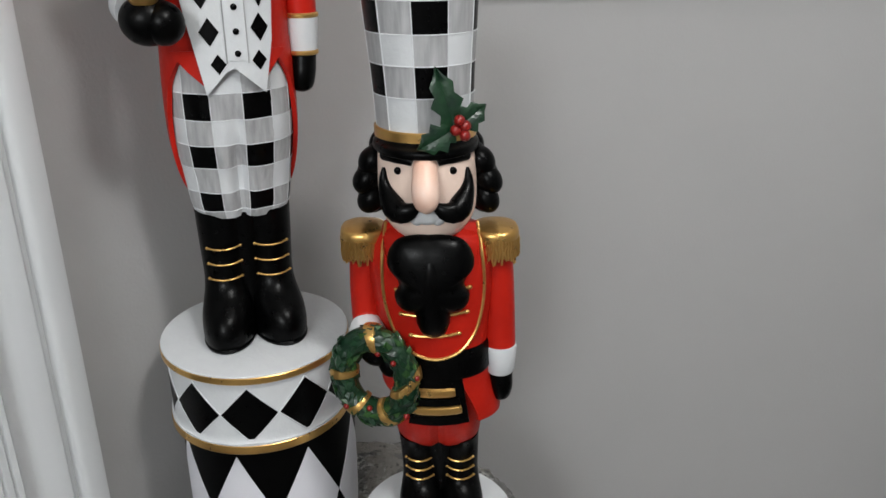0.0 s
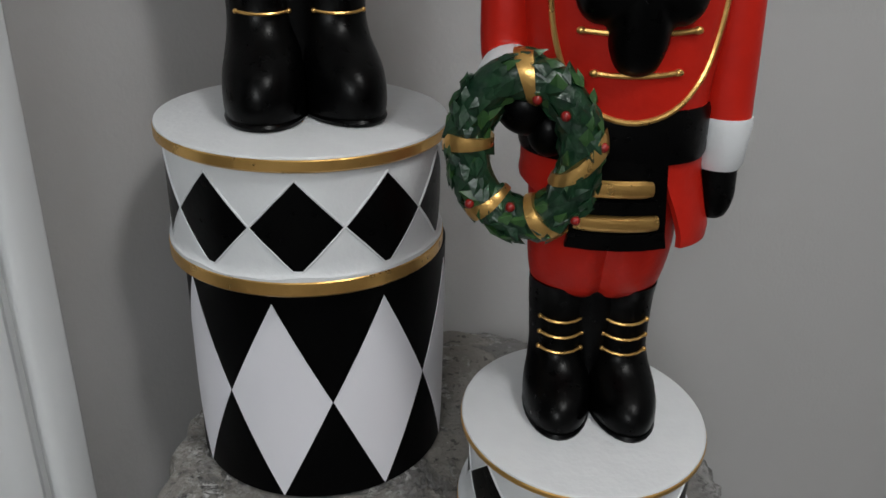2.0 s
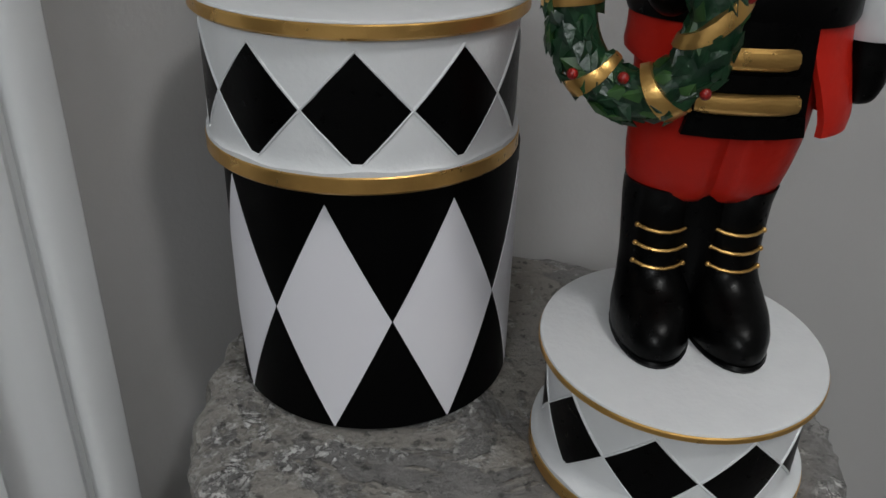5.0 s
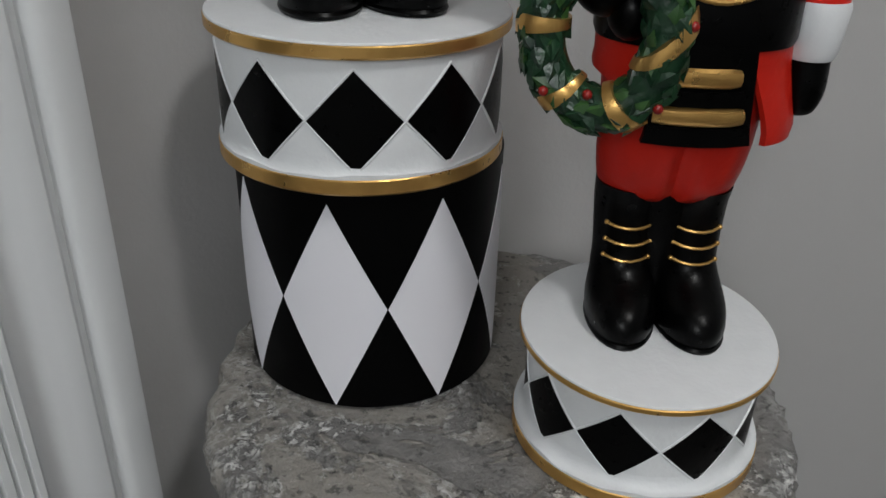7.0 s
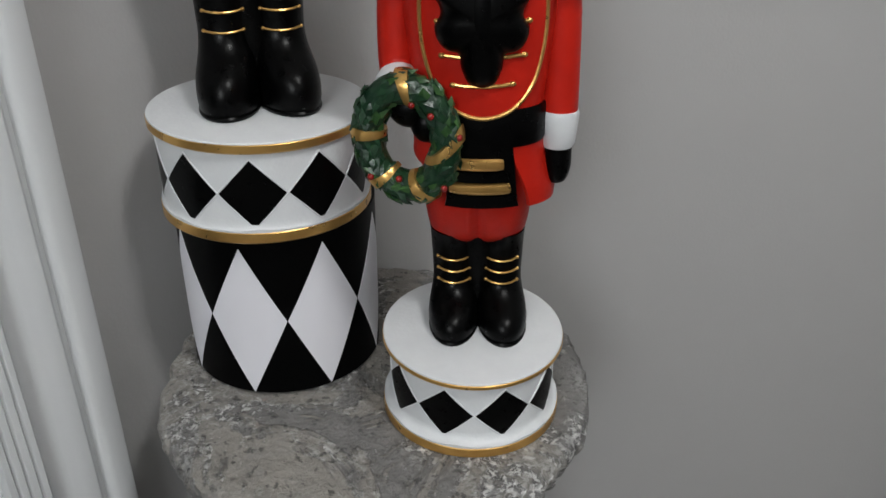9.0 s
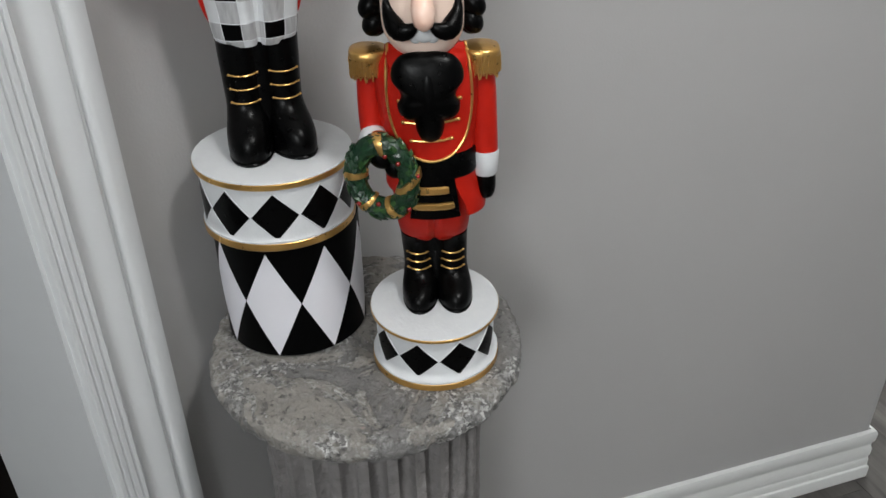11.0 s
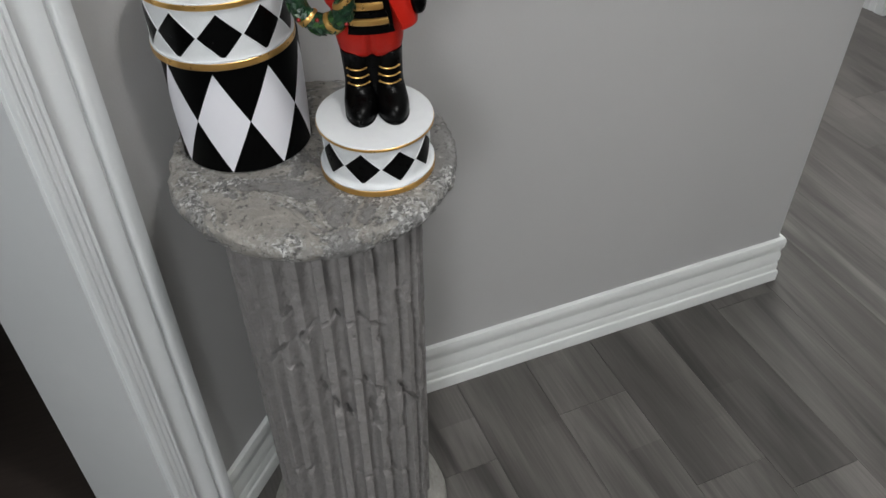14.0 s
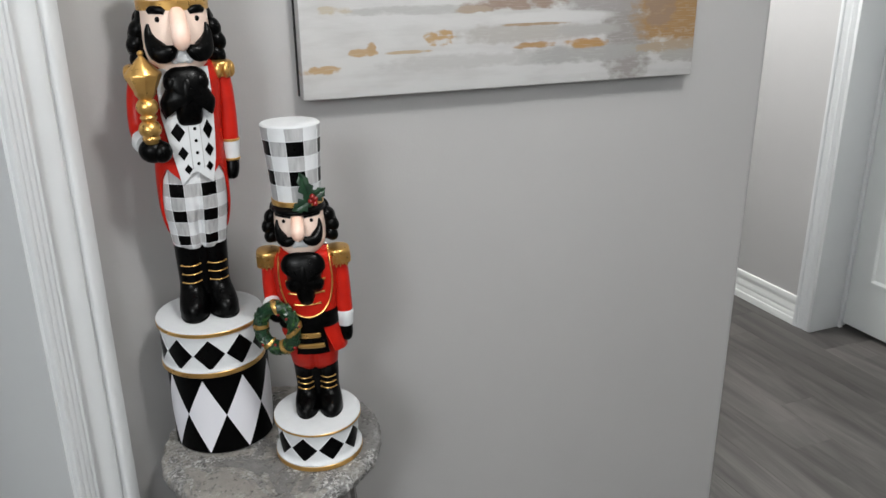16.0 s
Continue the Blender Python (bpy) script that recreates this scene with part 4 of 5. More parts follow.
def epaulette(bm, cx, cy, z, rx, ry, fringe, strands, petals=0):
    loft(bm, [(cx, cy, z - 0.004, rx * 0.98, ry * 0.98), (cx, cy, z - 0.001, rx, ry), (cx, cy, z + 0.002, rx * 0.97, ry * 0.97), (cx, cy, z + 0.0045, rx * 0.75, ry * 0.75), (cx, cy, z + 0.006, rx * 0.3, ry * 0.3)], AU, seg=32, n=12, p=2.4)
    loft(bm, [(cx, cy, z - fringe * 0.85, rx * 0.91, ry * 0.91), (cx, cy, z - 0.003, rx * 0.90, ry * 0.90)], AU, seg=24, soft=False, p=2.4)
    for k in range(petals):
        a = 2 * math.pi * (k + 0.5) / petals
        ball(bm, (cx + rx * 0.86 * math.cos(a), cy + ry * 0.86 * math.sin(a), z - fringe * 0.40), (rx * 0.36, ry * 0.36, fringe * 0.58), AU, 14)
    rng = random.Random(3)
    for k in range(strands):
        a = 2 * math.pi * k / strands
        x, y = cx + rx * 0.96 * math.cos(a), cy + ry * 0.96 * math.sin(a)
        e = rng.uniform(-0.0012, 0.0012)
        f = fringe * rng.uniform(0.88, 1.08)
        tube(bm, [(x, y, z - 0.003), (x + e, y, z - f * 0.35), (x - e, y, z - f * 0.65), (cx + (x - cx) * 1.05 + e, cy + (y - cy) * 1.05, z - f)], [0.0012, 0.0016, 0.0015, 0.0008], AU, 6)


def holly_leaf(bm, base, tip, up, width, mat=LF):
    """A spiny folded leaf from base to tip."""
    base, tip, up = Vector(base), Vector(tip), Vector(up).normalized()
    d = tip - base
    side = d.cross(up).normalized()
    prof = [(0, 0.06), (0.12, 0.75), (0.26, 0.55), (0.42, 1.0), (0.56, 0.6), (0.72, 0.72), (0.86, 0.28), (1, 0.02)]
    rows = []
    for t, w in prof:
        p = base + d * t + up * (0.0025 * math.sin(math.pi * t))
        rows.append([p + side * w * width + up * 0.0015, p + side * w * width * 0.5 + up * 0.0022, p + up * 0.0003, p - side * w * width * 0.5 + up * 0.0022, p - side * w * width + up * 0.0015,
                     p - side * w * width * 0.9 - up * 0.0022, p - up * 0.003, p + side * w * width * 0.9 - up * 0.0022])
    grid(bm, rows, mat=mat)


def wreath(bm, c, rx, rz, minor):
    """A ring of overlapping leaves with gold ribbon and berries, facing -y."""
    cx, cy, cz = c
    at = lambda a: Vector((cx + rx * math.cos(a), cy, cz + rz * math.sin(a)))
    n = 40
    rows = []
    for k in range(n + 1):
        a = 2 * math.pi * k / n
        o = Vector((math.cos(a), 0, math.sin(a)))
        rows.append([at(a) + minor * 0.86 * (math.cos(t) * o + math.sin(t) * Vector((0, 1, 0))) for t in (2 * math.pi * j / 12 for j in range(12))])
    grid(bm, rows, mat=LF, caps=False)
    rng = random.Random(11)
    for k in range(240):
        a = rng.uniform(0, 2 * math.pi)
        o = Vector((math.cos(a), 0, math.sin(a)))
        tang = Vector((-rx * math.sin(a), 0, rz * math.cos(a))).normalized()
        t = rng.uniform(0, 2 * math.pi) if rng.random() < 0.35 else rng.uniform(-math.pi * 0.95, -0.05)
        up = math.cos(t) * o + math.sin(t) * Vector((0, 1, 0))
        p = at(a) + up * minor * 0.88
        cross = up.cross(tang)
        way = (tang * rng.choice((1, 1, 1, -1)) + cross * rng.uniform(-0.9, 0.9) + up * rng.uniform(-0.12, 0.06)).normalized()
        L, w = minor * rng.uniform(0.80, 1.15), minor * rng.uniform(0.30, 0.42)
        side = way.cross(up).normalized()
        m = rng.choice((LF, LF, LF, LT))
        vs = [bm.verts.new(q) for q in (p, p + way * L * 0.45 + side * w, p + way * L + up * 0.001, p + way * L * 0.45 - side * w, p + way * L * 0.5 + up * 0.0020, p + way * L * 0.45 - up * 0.003)]
        for q in ((0, 1, 4), (1, 2, 4), (2, 3, 4), (3, 0, 4), (0, 5, 1), (1, 5, 2), (2, 5, 3), (3, 5, 0)):
            bm.faces.new([vs[i] for i in q]).material_index = m
    for deg, wide, skew in ((84, 0.12, 0.25), (176, 0.10, 0.05), (234, 0.10, -0.2), (290, 0.12, 0.25), (350, 0.12, 0.6)):
        a0 = radians(deg)
        rows = []
        for s in (-1, -0.5, 0, 0.5, 1):
            row = []
            for j in range(16):
                t = 2 * math.pi * j / 16
                a = a0 + s * wide + skew * math.cos(t) * 0.6
                o = Vector((math.cos(a), 0, math.sin(a)))
                row.append(at(a) + minor * (1.10 - 0.02 * s * s) * (math.cos(t) * o + math.sin(t) * Vector((0, 1, 0))))
            rows.append(row)
        grid(bm, rows, mat=AU)
    for deg, t in ((70, -2.2), (38, -1.7), (8, -0.5), (258, -2.3), (222, -1.2), (318, -0.7)):
        a = radians(deg)
        o = Vector((math.cos(a), 0, math.sin(a)))
        ball(bm, at(a) + minor * 1.04 * (math.cos(t) * o + math.sin(t) * Vector((0, 1, 0))), 0.0024, BE, 12)


def check_loft(bm, keys, columns, rows_z, turn, black_first, p=2.0, groove=None, per=6):
    """A body painted in checks; the sections fall on the borders of the rows."""
    seg = columns * per
    fine = smooth_rows(keys, 160)
    zs = []
    lo, hi = keys[0][2], keys[-1][2]
    edges = [lo] + [z for z in rows_z if lo < z < hi] + [hi]
    for a, b in zip(edges, edges[1:]):
        zs += [a + (b - a) * k / 3 for k in range(3)]
    zs.append(hi)
    rows = []
    for z in zs:
        r = [np.interp(z, fine[:, 2], fine[:, i]) for i in (0, 1, 3, 4)]
        ring = oval(r[0], r[1], z, r[2], r[3], seg, p, turn=radians(-turn))
        if groove:
            ring = [(x, y + groove(x - r[0], z) if y < r[1] else y, zz) for x, y, zz in ring]
        rows.append(ring)
    grid(bm, rows, mat=W_, pick=lambda i, j: checks_at(zs, i, j, columns, per, rows_z, black_first))
    # thin raised lines between the checks
    for j in range(0, seg, per):
        tube(bm, [r[j] for r in rows[::2]], 0.00055, W_, 5)
    for z in rows_z:
        if lo < z < hi:
            ring = rows[min(range(len(zs)), key=lambda i: abs(zs[i] - z))]
            tube(bm, ring + ring[:1], 0.00055, W_, 5)


def checks_at(zs, i, j, columns, per, rows_z, black_first):
    col = (j // per) % 2
    row = int(np.searchsorted(rows_z, (zs[i] + zs[i + 1]) / 2)) % 2
    row = row if black_first else 1 - row
    return K_ if col == 0 and row == 0 else W_ if col == 1 and row == 1 else G_


def leaned(bm, slope, z0=0.0):
    for v in bm.verts:
        v.co.x += slope * max(0, v.co.z - z0)


def sized(bm, across, high):
    for v in bm.verts:
        v.co = (v.co.x * across, v.co.y * across, v.co.z * high)


def small_nutcracker():
    bm = bmesh.new()
    cy = 0.030
    boots(bm, cy, 0.0375, 0.083, 0.051, 0.0185, 3)
    # breeches
    legs = [(0, cy, 0.077, 0.0350, 0.0225), (0, cy, 0.083, 0.0372, 0.0275), (0, cy, 0.095, 0.0395, 0.0295), (0, cy, 0.120, 0.0408, 0.0310), (0, cy, 0.155, 0.0430, 0.0320)]
    old = set(bm.verts)
    loft(bm, legs, R_, seg=96, n=12)
    for v in set(bm.verts) - old:
        if v.co.y < cy:
            v.co.y += 0.0060 * math.exp(-(v.co.x / 0.0045) ** 2) * min(1.0, max(0.0, (0.150 - v.co.z) / 0.05))
    # tunic skirt, open in front
    skirt = [(0.005, cy, 0.113, 0.0520, 0.0370), (0.005, cy, 0.117, 0.0525, 0.0375), (0.004, cy, 0.130, 0.0510, 0.0365), (0.001, cy, 0.15, 0.0480, 0.0350), (0, cy, 0.175, 0.0465, 0.0340)]
    fine = smooth_rows(skirt, 12)

    def hem(r, a, q):
        # the hem is cut higher away from the straight arm
        lift = 0.026 * max(0.0, -math.cos(a) + 0.15) * (0.175 - r[2]) / 0.062
        return (r[0] + r[3] * q * math.cos(a), r[1] + r[4] * q * math.sin(a), r[2] + lift)

    spans = [np.linspace(radians(np.interp(r[2], (0.113, 0.175), (-52, -67))), radians(240), 48) for r in fine]
    for q in (1.0, 0.93):
        grid(bm, [[hem(r, a, q) for a in span] for r, span in zip(fine, spans)], close=False, mat=R_)
    grid(bm, [[hem(fine[0], a, q) for a in spans[0]] for q in (1.0, 0.93)], close=False, mat=R_)
    grid(bm, [[hem(r, span[0], q) for q in (1.0, 0.93)] for r, span in zip(fine, spans)], close=False, mat=R_)
    # apron: black panels and gold bars
    inner = [(0, cy, 0.098, 0.052, 0.0352), (0, cy, 0.125, 0.050, 0.0350), (0, cy, 0.176, 0.046, 0.0345)]
    on = on_front(inner)
    patch(bm, [(-0.0245, 0.1140), (0.0285, 0.1140), (0.0265, 0.1225), (-0.0225, 0.1225)], on, K_, 0.0034, 3)
    patch(bm, [(-0.0235, 0.1195), (0.0275, 0.1195), (0.0215, 0.176), (-0.017, 0.176)], on, K_, 0.0018, 3)
    for x0, x1, z in ((-0.0205, 0.0215, 0.1279), (-0.0165, 0.0165, 0.1473)):
        tube(bm, [on(x0 + (x1 - x0) * k / 9, z, 0.0016) for k in range(10)], [0.0042] + [0.0049] * 8 + [0.0042], AU, 8, squash=0.72, flat=(0, 1, 0))
    patch(bm, [(-0.0195, 0.1340), (0.0215, 0.1340), (0.0195, 0.1412), (-0.0180, 0.1412)], on, K_, 0.0036, 3)
    # belt and torso
    loft(bm, [(0, cy, 0.160, 0.0475, 0.0355), (0, cy, 0.163, 0.0485, 0.0365), (0, cy, 0.184, 0.0485, 0.0365), (0, cy, 0.187, 0.0475, 0.0355)], K_, seg=48, soft=False, p=2.2)
    torso = [(0, cy, 0.176, 0.0455, 0.0345), (0, cy, 0.20, 0.0475, 0.0360), (0, cy, 0.235, 0.0515, 0.0375), (0, cy, 0.265, 0.0530, 0.0370), (0, cy, 0.280, 0.0490, 0.0330), (0, cy, 0.289, 0.034, 0.026), (0, cy, 0.293, 0.024, 0.02)]
    loft(bm, torso, R_, seg=48, n=30, p=2.2)
    chest = on_front(torso, 2.2)
    bib = [(-0.035, 0.292), (-0.0375, 0.27), (-0.0385, 0.245), (-0.036, 0.222), (-0.029, 0.202), (-0.016, 0.187), (0.002, 0.182), (0.020, 0.187), (0.034, 0.202), (0.0405, 0.222), (0.043, 0.245), (0.042, 0.27), (0.039, 0.292)]
    patch(bm, bib, chest, R_, 0.0028, 3)
    rim = curve_points([chest(a, b, 0.0030) for a, b in bib], 60)
    tube(bm, rim, 0.0015, AU, 8)
    for z, w in ((0.2685, 0.030), (0.246, 0.029), (0.2245, 0.0265), (0.2055, 0.0195)):
        line = [chest(0.002 + w * t, z - 0.0012 * (1 - t * t) + 0.0006 * t, 0.0034) for t in (-1, -0.6, -0.2, 0.2, 0.6, 1)]
        tube(bm, line, 0.0013, AU, 8)
        for e in (line[0], line[-1]):
            ball(bm, e, (0.0024, 0.0018, 0.0019), AU, 10)
    # straight arm
    tube(bm, curve_points([(0.050, cy, 0.284), (0.0535, cy, 0.262), (0.0560, cy - 0.001, 0.22), (0.0565, cy - 0.002, 0.176)], 12), [0.0130, 0.0136, 0.0138, 0.0138, 0.0138, 0.0137, 0.0136, 0.0135, 0.0135, 0.0136, 0.0137, 0.0138], R_, 24)
    loft(bm, [(0.0565, cy - 0.002, 0.1515, 0.0118, 0.0130), (0.0566, cy - 0.002, 0.154, 0.0130, 0.0142), (0.0568, cy - 0.002, 0.176, 0.0146, 0.0154), (0.0568, cy - 0.002, 0.179, 0.0138, 0.0147)], W_, seg=26, soft=False)
    loft(bm, [(0.0570, cy - 0.004, 0.122, 0.004, 0.005), (0.0570, cy - 0.004, 0.1245, 0.0078, 0.0100), (0.0570, cy - 0.004, 0.134, 0.0106, 0.0130), (0.0566, cy - 0.002, 0.1525, 0.0110, 0.0118)], K_, seg=24, n=14)
    for s in (-1, 1):
        epaulette(bm, s * 0.0540, cy, 0.2830, 0.0192, 0.0225, 0.0225, 46)
    # head, beard, hair
    head(bm, 0, cy - 0.002, 0.283, 0.3595, 0.0392, 0.0400, (0.3535, 0.3185), 0.0205, 0.92)
    beard(bm, 0.001, cy - 0.038, 0.2480, 0.0325, 0.0445, 0.017, BEARD)
    curls(bm, 0, cy + 0.002, 0.297, 0.366, 0.0400, 0.0115, 0.0150)
    ball(bm, (0, cy + 0.014, 0.333), (0.045, 0.032, 0.042), K_, 24)
    # hat: peak, gold band, checked crown, top
    loft(bm, [(0, cy - 0.003, 0.355, 0.0385, 0.0395), (0, cy - 0.005, 0.3565, 0.0405, 0.0445), (0, cy - 0.005, 0.360, 0.0410, 0.0448), (0, cy - 0.002, 0.364, 0.0398, 0.0408), (0, cy, 0.367, 0.039, 0.039)], K_, seg=44, n=16)
    loft(bm, [(0, cy, 0.3645, 0.0388, 0.0388), (0, cy, 0.3655, 0.0398, 0.0398), (0, cy, 0.3730, 0.0398, 0.0398), (0, cy, 0.374, 0.0388, 0.0388)], AU, seg=44, soft=False)
    check_loft(bm, [(0, cy, 0.373, 0.0376, 0.0376), (0, cy, 0.415, 0.0395, 0.0395), (0, cy, 0.455, 0.0425, 0.0425), (0, cy, 0.4885, 0.0448, 0.0448)], 10, [0.3995, 0.4230, 0.4455, 0.4690], -47.0, False)
    loft(bm, [(0, cy, 0.486, 0.0445, 0.0445), (0, cy, 0.4895, 0.0446, 0.0446), (0, cy, 0.4912, 0.0425, 0.0425), (0, cy, 0.4915, 0.02, 0.02)], W_, seg=60, soft=False)
    # holly
    h = (0.0225, cy - 0.044, 0.379)
    out = (0.15, -1, 0.1)
    holly_leaf(bm, h, (0.010, cy - 0.043, 0.424), out, 0.0125)
    holly_leaf(bm, h, (0.046, cy - 0.033, 0.395), out, 0.0120)
    holly_leaf(bm, h, (-0.005, cy - 0.049, 0.364), out, 0.0125)
    for d in ((0, 0, 0), (0.007, 0.001, 0.003), (0.003, -0.001, 0.0075), (0.0065, 0, -0.004)):
        ball(bm, (h[0] + d[0] + 0.001, h[1] - 0.005 + d[1], h[2] + d[2]), 0.0042, BE, 14)
    # the body above the boots stands further forward and a little higher
    for v in bm.verts:
        z = v.co.z
        v.co.y += float(np.interp(z, (0.072, 0.085, 0.11, 0.16, 0.30, 0.40), (-0.004, -0.009, -0.019, -0.027, -0.029, -0.030)))
        v.co.z += float(np.interp(z, (0.085, 0.12, 0.30, 0.345, 0.37, 0.49), (0, 0.0065, 0.0060, 0.0050, 0.0035, 0.0010)))
    # bent arm that holds the wreath
    tube(bm, curve_points([(-0.050, 0.001, 0.289), (-0.0535, 0.001, 0.267), (-0.0555, 0.000, 0.235), (-0.055, -0.003, 0.213), (-0.0535, -0.010, 0.206)], 16), 0.0136, R_, 24)
    tube(bm, [(-0.0565, -0.007, 0.205), (-0.055, -0.012, 0.204), (-0.0525, -0.023, 0.201)], [0.0145, 0.0166, 0.0162], W_, 24)
    ball(bm, (-0.047, -0.024, 0.193), (0.0155, 0.016, 0.0145), K_, 20)
    ball(bm, (-0.036, -0.027, 0.182), (0.011, 0.013, 0.013), K_, 18)
    old = set(bm.verts)
    wreath(bm, (-0.0485, -0.0376, 0.1750), 0.0275, 0.0352, 0.0116)
    swing = Matrix.Translation((-0.0485, -0.0376, 0)) @ Matrix.Rotation(radians(-15), 4, "Z") @ Matrix.Translation((0.0485, 0.0376, 0))
    for v in set(bm.verts) - old:
        v.co = swing @ v.co
    leaned(bm, -0.029)
    for v in bm.verts:
        v.co.x += 0.004
    sized(bm, 0.905, 0.912)
    for v in bm.verts:
        v.co.z += 0.0012
    old = set(bm.verts)
    drum(bm, 0.0666, 0.0668, 0.0655, 9, 251.3, 0.0058, 0.0090, -0.0320, 0.0205, 0.0607)
    # the top of the small drum slopes a little to the front
    for v in set(bm.verts) - old:
        v.co.z += (0.044 * v.co.y + 0.0025) * (1 + v.co.z / 0.0655)
    return finish(bm, "nutcracker_figurine", PALETTE)


def tall_nutcracker():
    bm = bmesh.new()
    cy = 0.0
    boots(bm, cy, 0.0430, 0.121, 0.053, 0.0205, 9)
    # checked trousers with a fold between the legs
    trousers = [(0, cy, 0.117, 0.0400, 0.0275), (0, cy, 0.124, 0.0430, 0.0305), (0, cy, 0.15, 0.0465, 0.0335), (0, cy, 0.19, 0.0510, 0.0410), (0, cy, 0.225, 0.0515, 0.0425), (0, cy, 0.262, 0.0500, 0.0420)]
    fold = lambda x, z: 0.0105 * math.exp(-(x / 0.006) ** 2) * min(1, max(0, (0.235 - z) / 0.06)) + 0.0012 * math.sin(x * 190 + z * 60) * math.sin(z * 140)
    check_loft(bm, trousers, 12, [0.1245, 0.1420, 0.1645, 0.1850, 0.2065, 0.2290], -37.5, False, groove=fold)
    # tail coat behind
    tails = [(0, cy + 0.006, 0.122, 0.030, 0.0360), (0, cy + 0.005, 0.14, 0.046, 0.0430), (0, cy + 0.003, 0.18, 0.0555, 0.0465), (0, cy, 0.23, 0.0565, 0.0470), (0, cy, 0.27, 0.0545, 0.0455)]
    fine = smooth_rows(tails, 40)
    # the front edges sweep forward to the waist
    edge = [radians(float(np.interp(r[2], (0.13, 0.18, 0.21, 0.235, 0.252, 0.27), (8, 12, 18, 26, 40, 60)))) for r in fine]
    for q in (1.0, 0.94):
        grid(bm, [[(r[0] + r[3] * q * math.cos(a), r[1] + r[4] * q * math.sin(a), r[2]) for a in np.linspace(-e, math.pi + e, 48)] for r, e in zip(fine, edge)], close=False, mat=R_)
    for s in (-1, 1):
        grid(bm, [[(r[0] + s * r[3] * q * math.cos(e), r[1] - r[4] * q * math.sin(e), r[2]) for q in (0.93, 1.005)] for r, e in zip(fine, edge)], close=False, mat=R_)
    torso = [(0, cy, 0.256, 0.0515, 0.0435), (0, cy, 0.264, 0.0530, 0.0445), (0, cy, 0.30, 0.0540, 0.0450), (0, cy, 0.35, 0.0575, 0.0450), (0, cy, 0.385, 0.0590, 0.0430), (0, cy, 0.405, 0.0530, 0.0380), (0, cy, 0.418, 0.036, 0.030)]
    loft(bm, torso, R_, seg=48, n=34, p=2.2)
    chest = on_front(torso, 2.2)
    # the coat's front points
    for s in (-1, 1):
        patch(bm, [(s * 0.008 + 0.002, 0.266), (s * 0.022 + 0.002, 0.234), (s * 0.034, 0.247), (s * 0.047, 0.262)], on_front([(0, cy, 0.20, 0.0550, 0.0462), (0, cy, 0.27, 0.0550, 0.0462)]), R_, 0.0010, 2)
    # waistcoat with two points
    vest = [(-0.021, 0.229), (-0.004, 0.247), (0.003, 0.250), (0.010, 0.247), (0.027, 0.229), (0.035, 0.27), (0.038, 0.31), (0.039, 0.36), (0.038, 0.405), (-0.038, 0.405), (-0.040, 0.37), (-0.039, 0.335), (-0.031, 0.285)]
    wide = [(0, cy, 0.225, 0.0550, 0.0470), (0, cy, 0.262, 0.0548, 0.0465), (0, cy, 0.30, 0.0545, 0.0455), (0, cy, 0.35, 0.0580, 0.0455), (0, cy, 0.385, 0.0595, 0.0435), (0, cy, 0.41, 0.0530, 0.0380)]
    front = on_front(wide, 2.2)
    patch(bm, vest, front, W_, 0.0026, 5)
    patch(bm, [(-0.0020, 0.256), (0.0145, 0.256), (0.0145, 0.34), (-0.0030, 0.34)], front, W_, 0.0036, 3)
    for x in (-0.0025, 0.0147):
        tube(bm, [front(x, z, 0.0036) for z in np.linspace(0.254, 0.34, 8)], 0.0006, G_, 6)
    for z in (0.3155, 0.297, 0.2785, 0.2615):
        ball(bm, front(0.0065, z, 0.0038), (0.0026, 0.0014, 0.0026), K_, 12)
    for x, z, w, h in ((-0.0185, 0.311, 0.0105, 0.0150), (-0.0145, 0.2785, 0.0078, 0.0110), (-0.0095, 0.2535, 0.0062, 0.0080), (0.0265, 0.312, 0.0080, 0.0155), (0.0255, 0.281, 0.0072, 0.0110), (0.0235, 0.2555, 0.0060, 0.0080), (0.031, 0.352, 0.0070, 0.0160), (-0.033, 0.345, 0.0060, 0.0150)):
        patch(bm, [(x - w, z), (x, z - h), (x + w, z), (x, z + h)], front, K_, 0.0032, 3)
    # straight arm
    tube(bm, curve_points([(0.058, cy, 0.400), (0.063, cy, 0.375), (0.0655, cy - 0.001, 0.33), (0.0650, cy - 0.002, 0.282)], 12), 0.0138, R_, 24)
    loft(bm, [(0.065, cy - 0.002, 0.255, 0.0130, 0.0140), (0.065, cy - 0.002, 0.284, 0.0150, 0.0158)], W_, seg=26, soft=False)
    for z, r in ((0.2855, 0.0158), (0.2545, 0.0142)):
        loft(bm, [(0.065, cy - 0.002, z - 0.002, r - 0.001, r), (0.065, cy - 0.002, z - 0.001, r, r + 0.001), (0.065, cy - 0.002, z + 0.001, r, r + 0.001), (0.065, cy - 0.002, z + 0.002, r - 0.001, r)], AU, seg=26, soft=False)
    loft(bm, [(0.062, cy - 0.005, 0.221, 0.004, 0.005), (0.062, cy - 0.005, 0.224, 0.009, 0.011), (0.063, cy - 0.004, 0.236, 0.012, 0.0145), (0.065, cy - 0.002, 0.2545, 0.0118, 0.0125)], K_, seg=24, n=14)
    epaulette(bm, 0.0610, cy, 0.4050, 0.0190, 0.0215, 0.022, 0, 8)
    epaulette(bm, -0.0610, cy, 0.4050, 0.0190, 0.0215, 0.022, 0, 8)
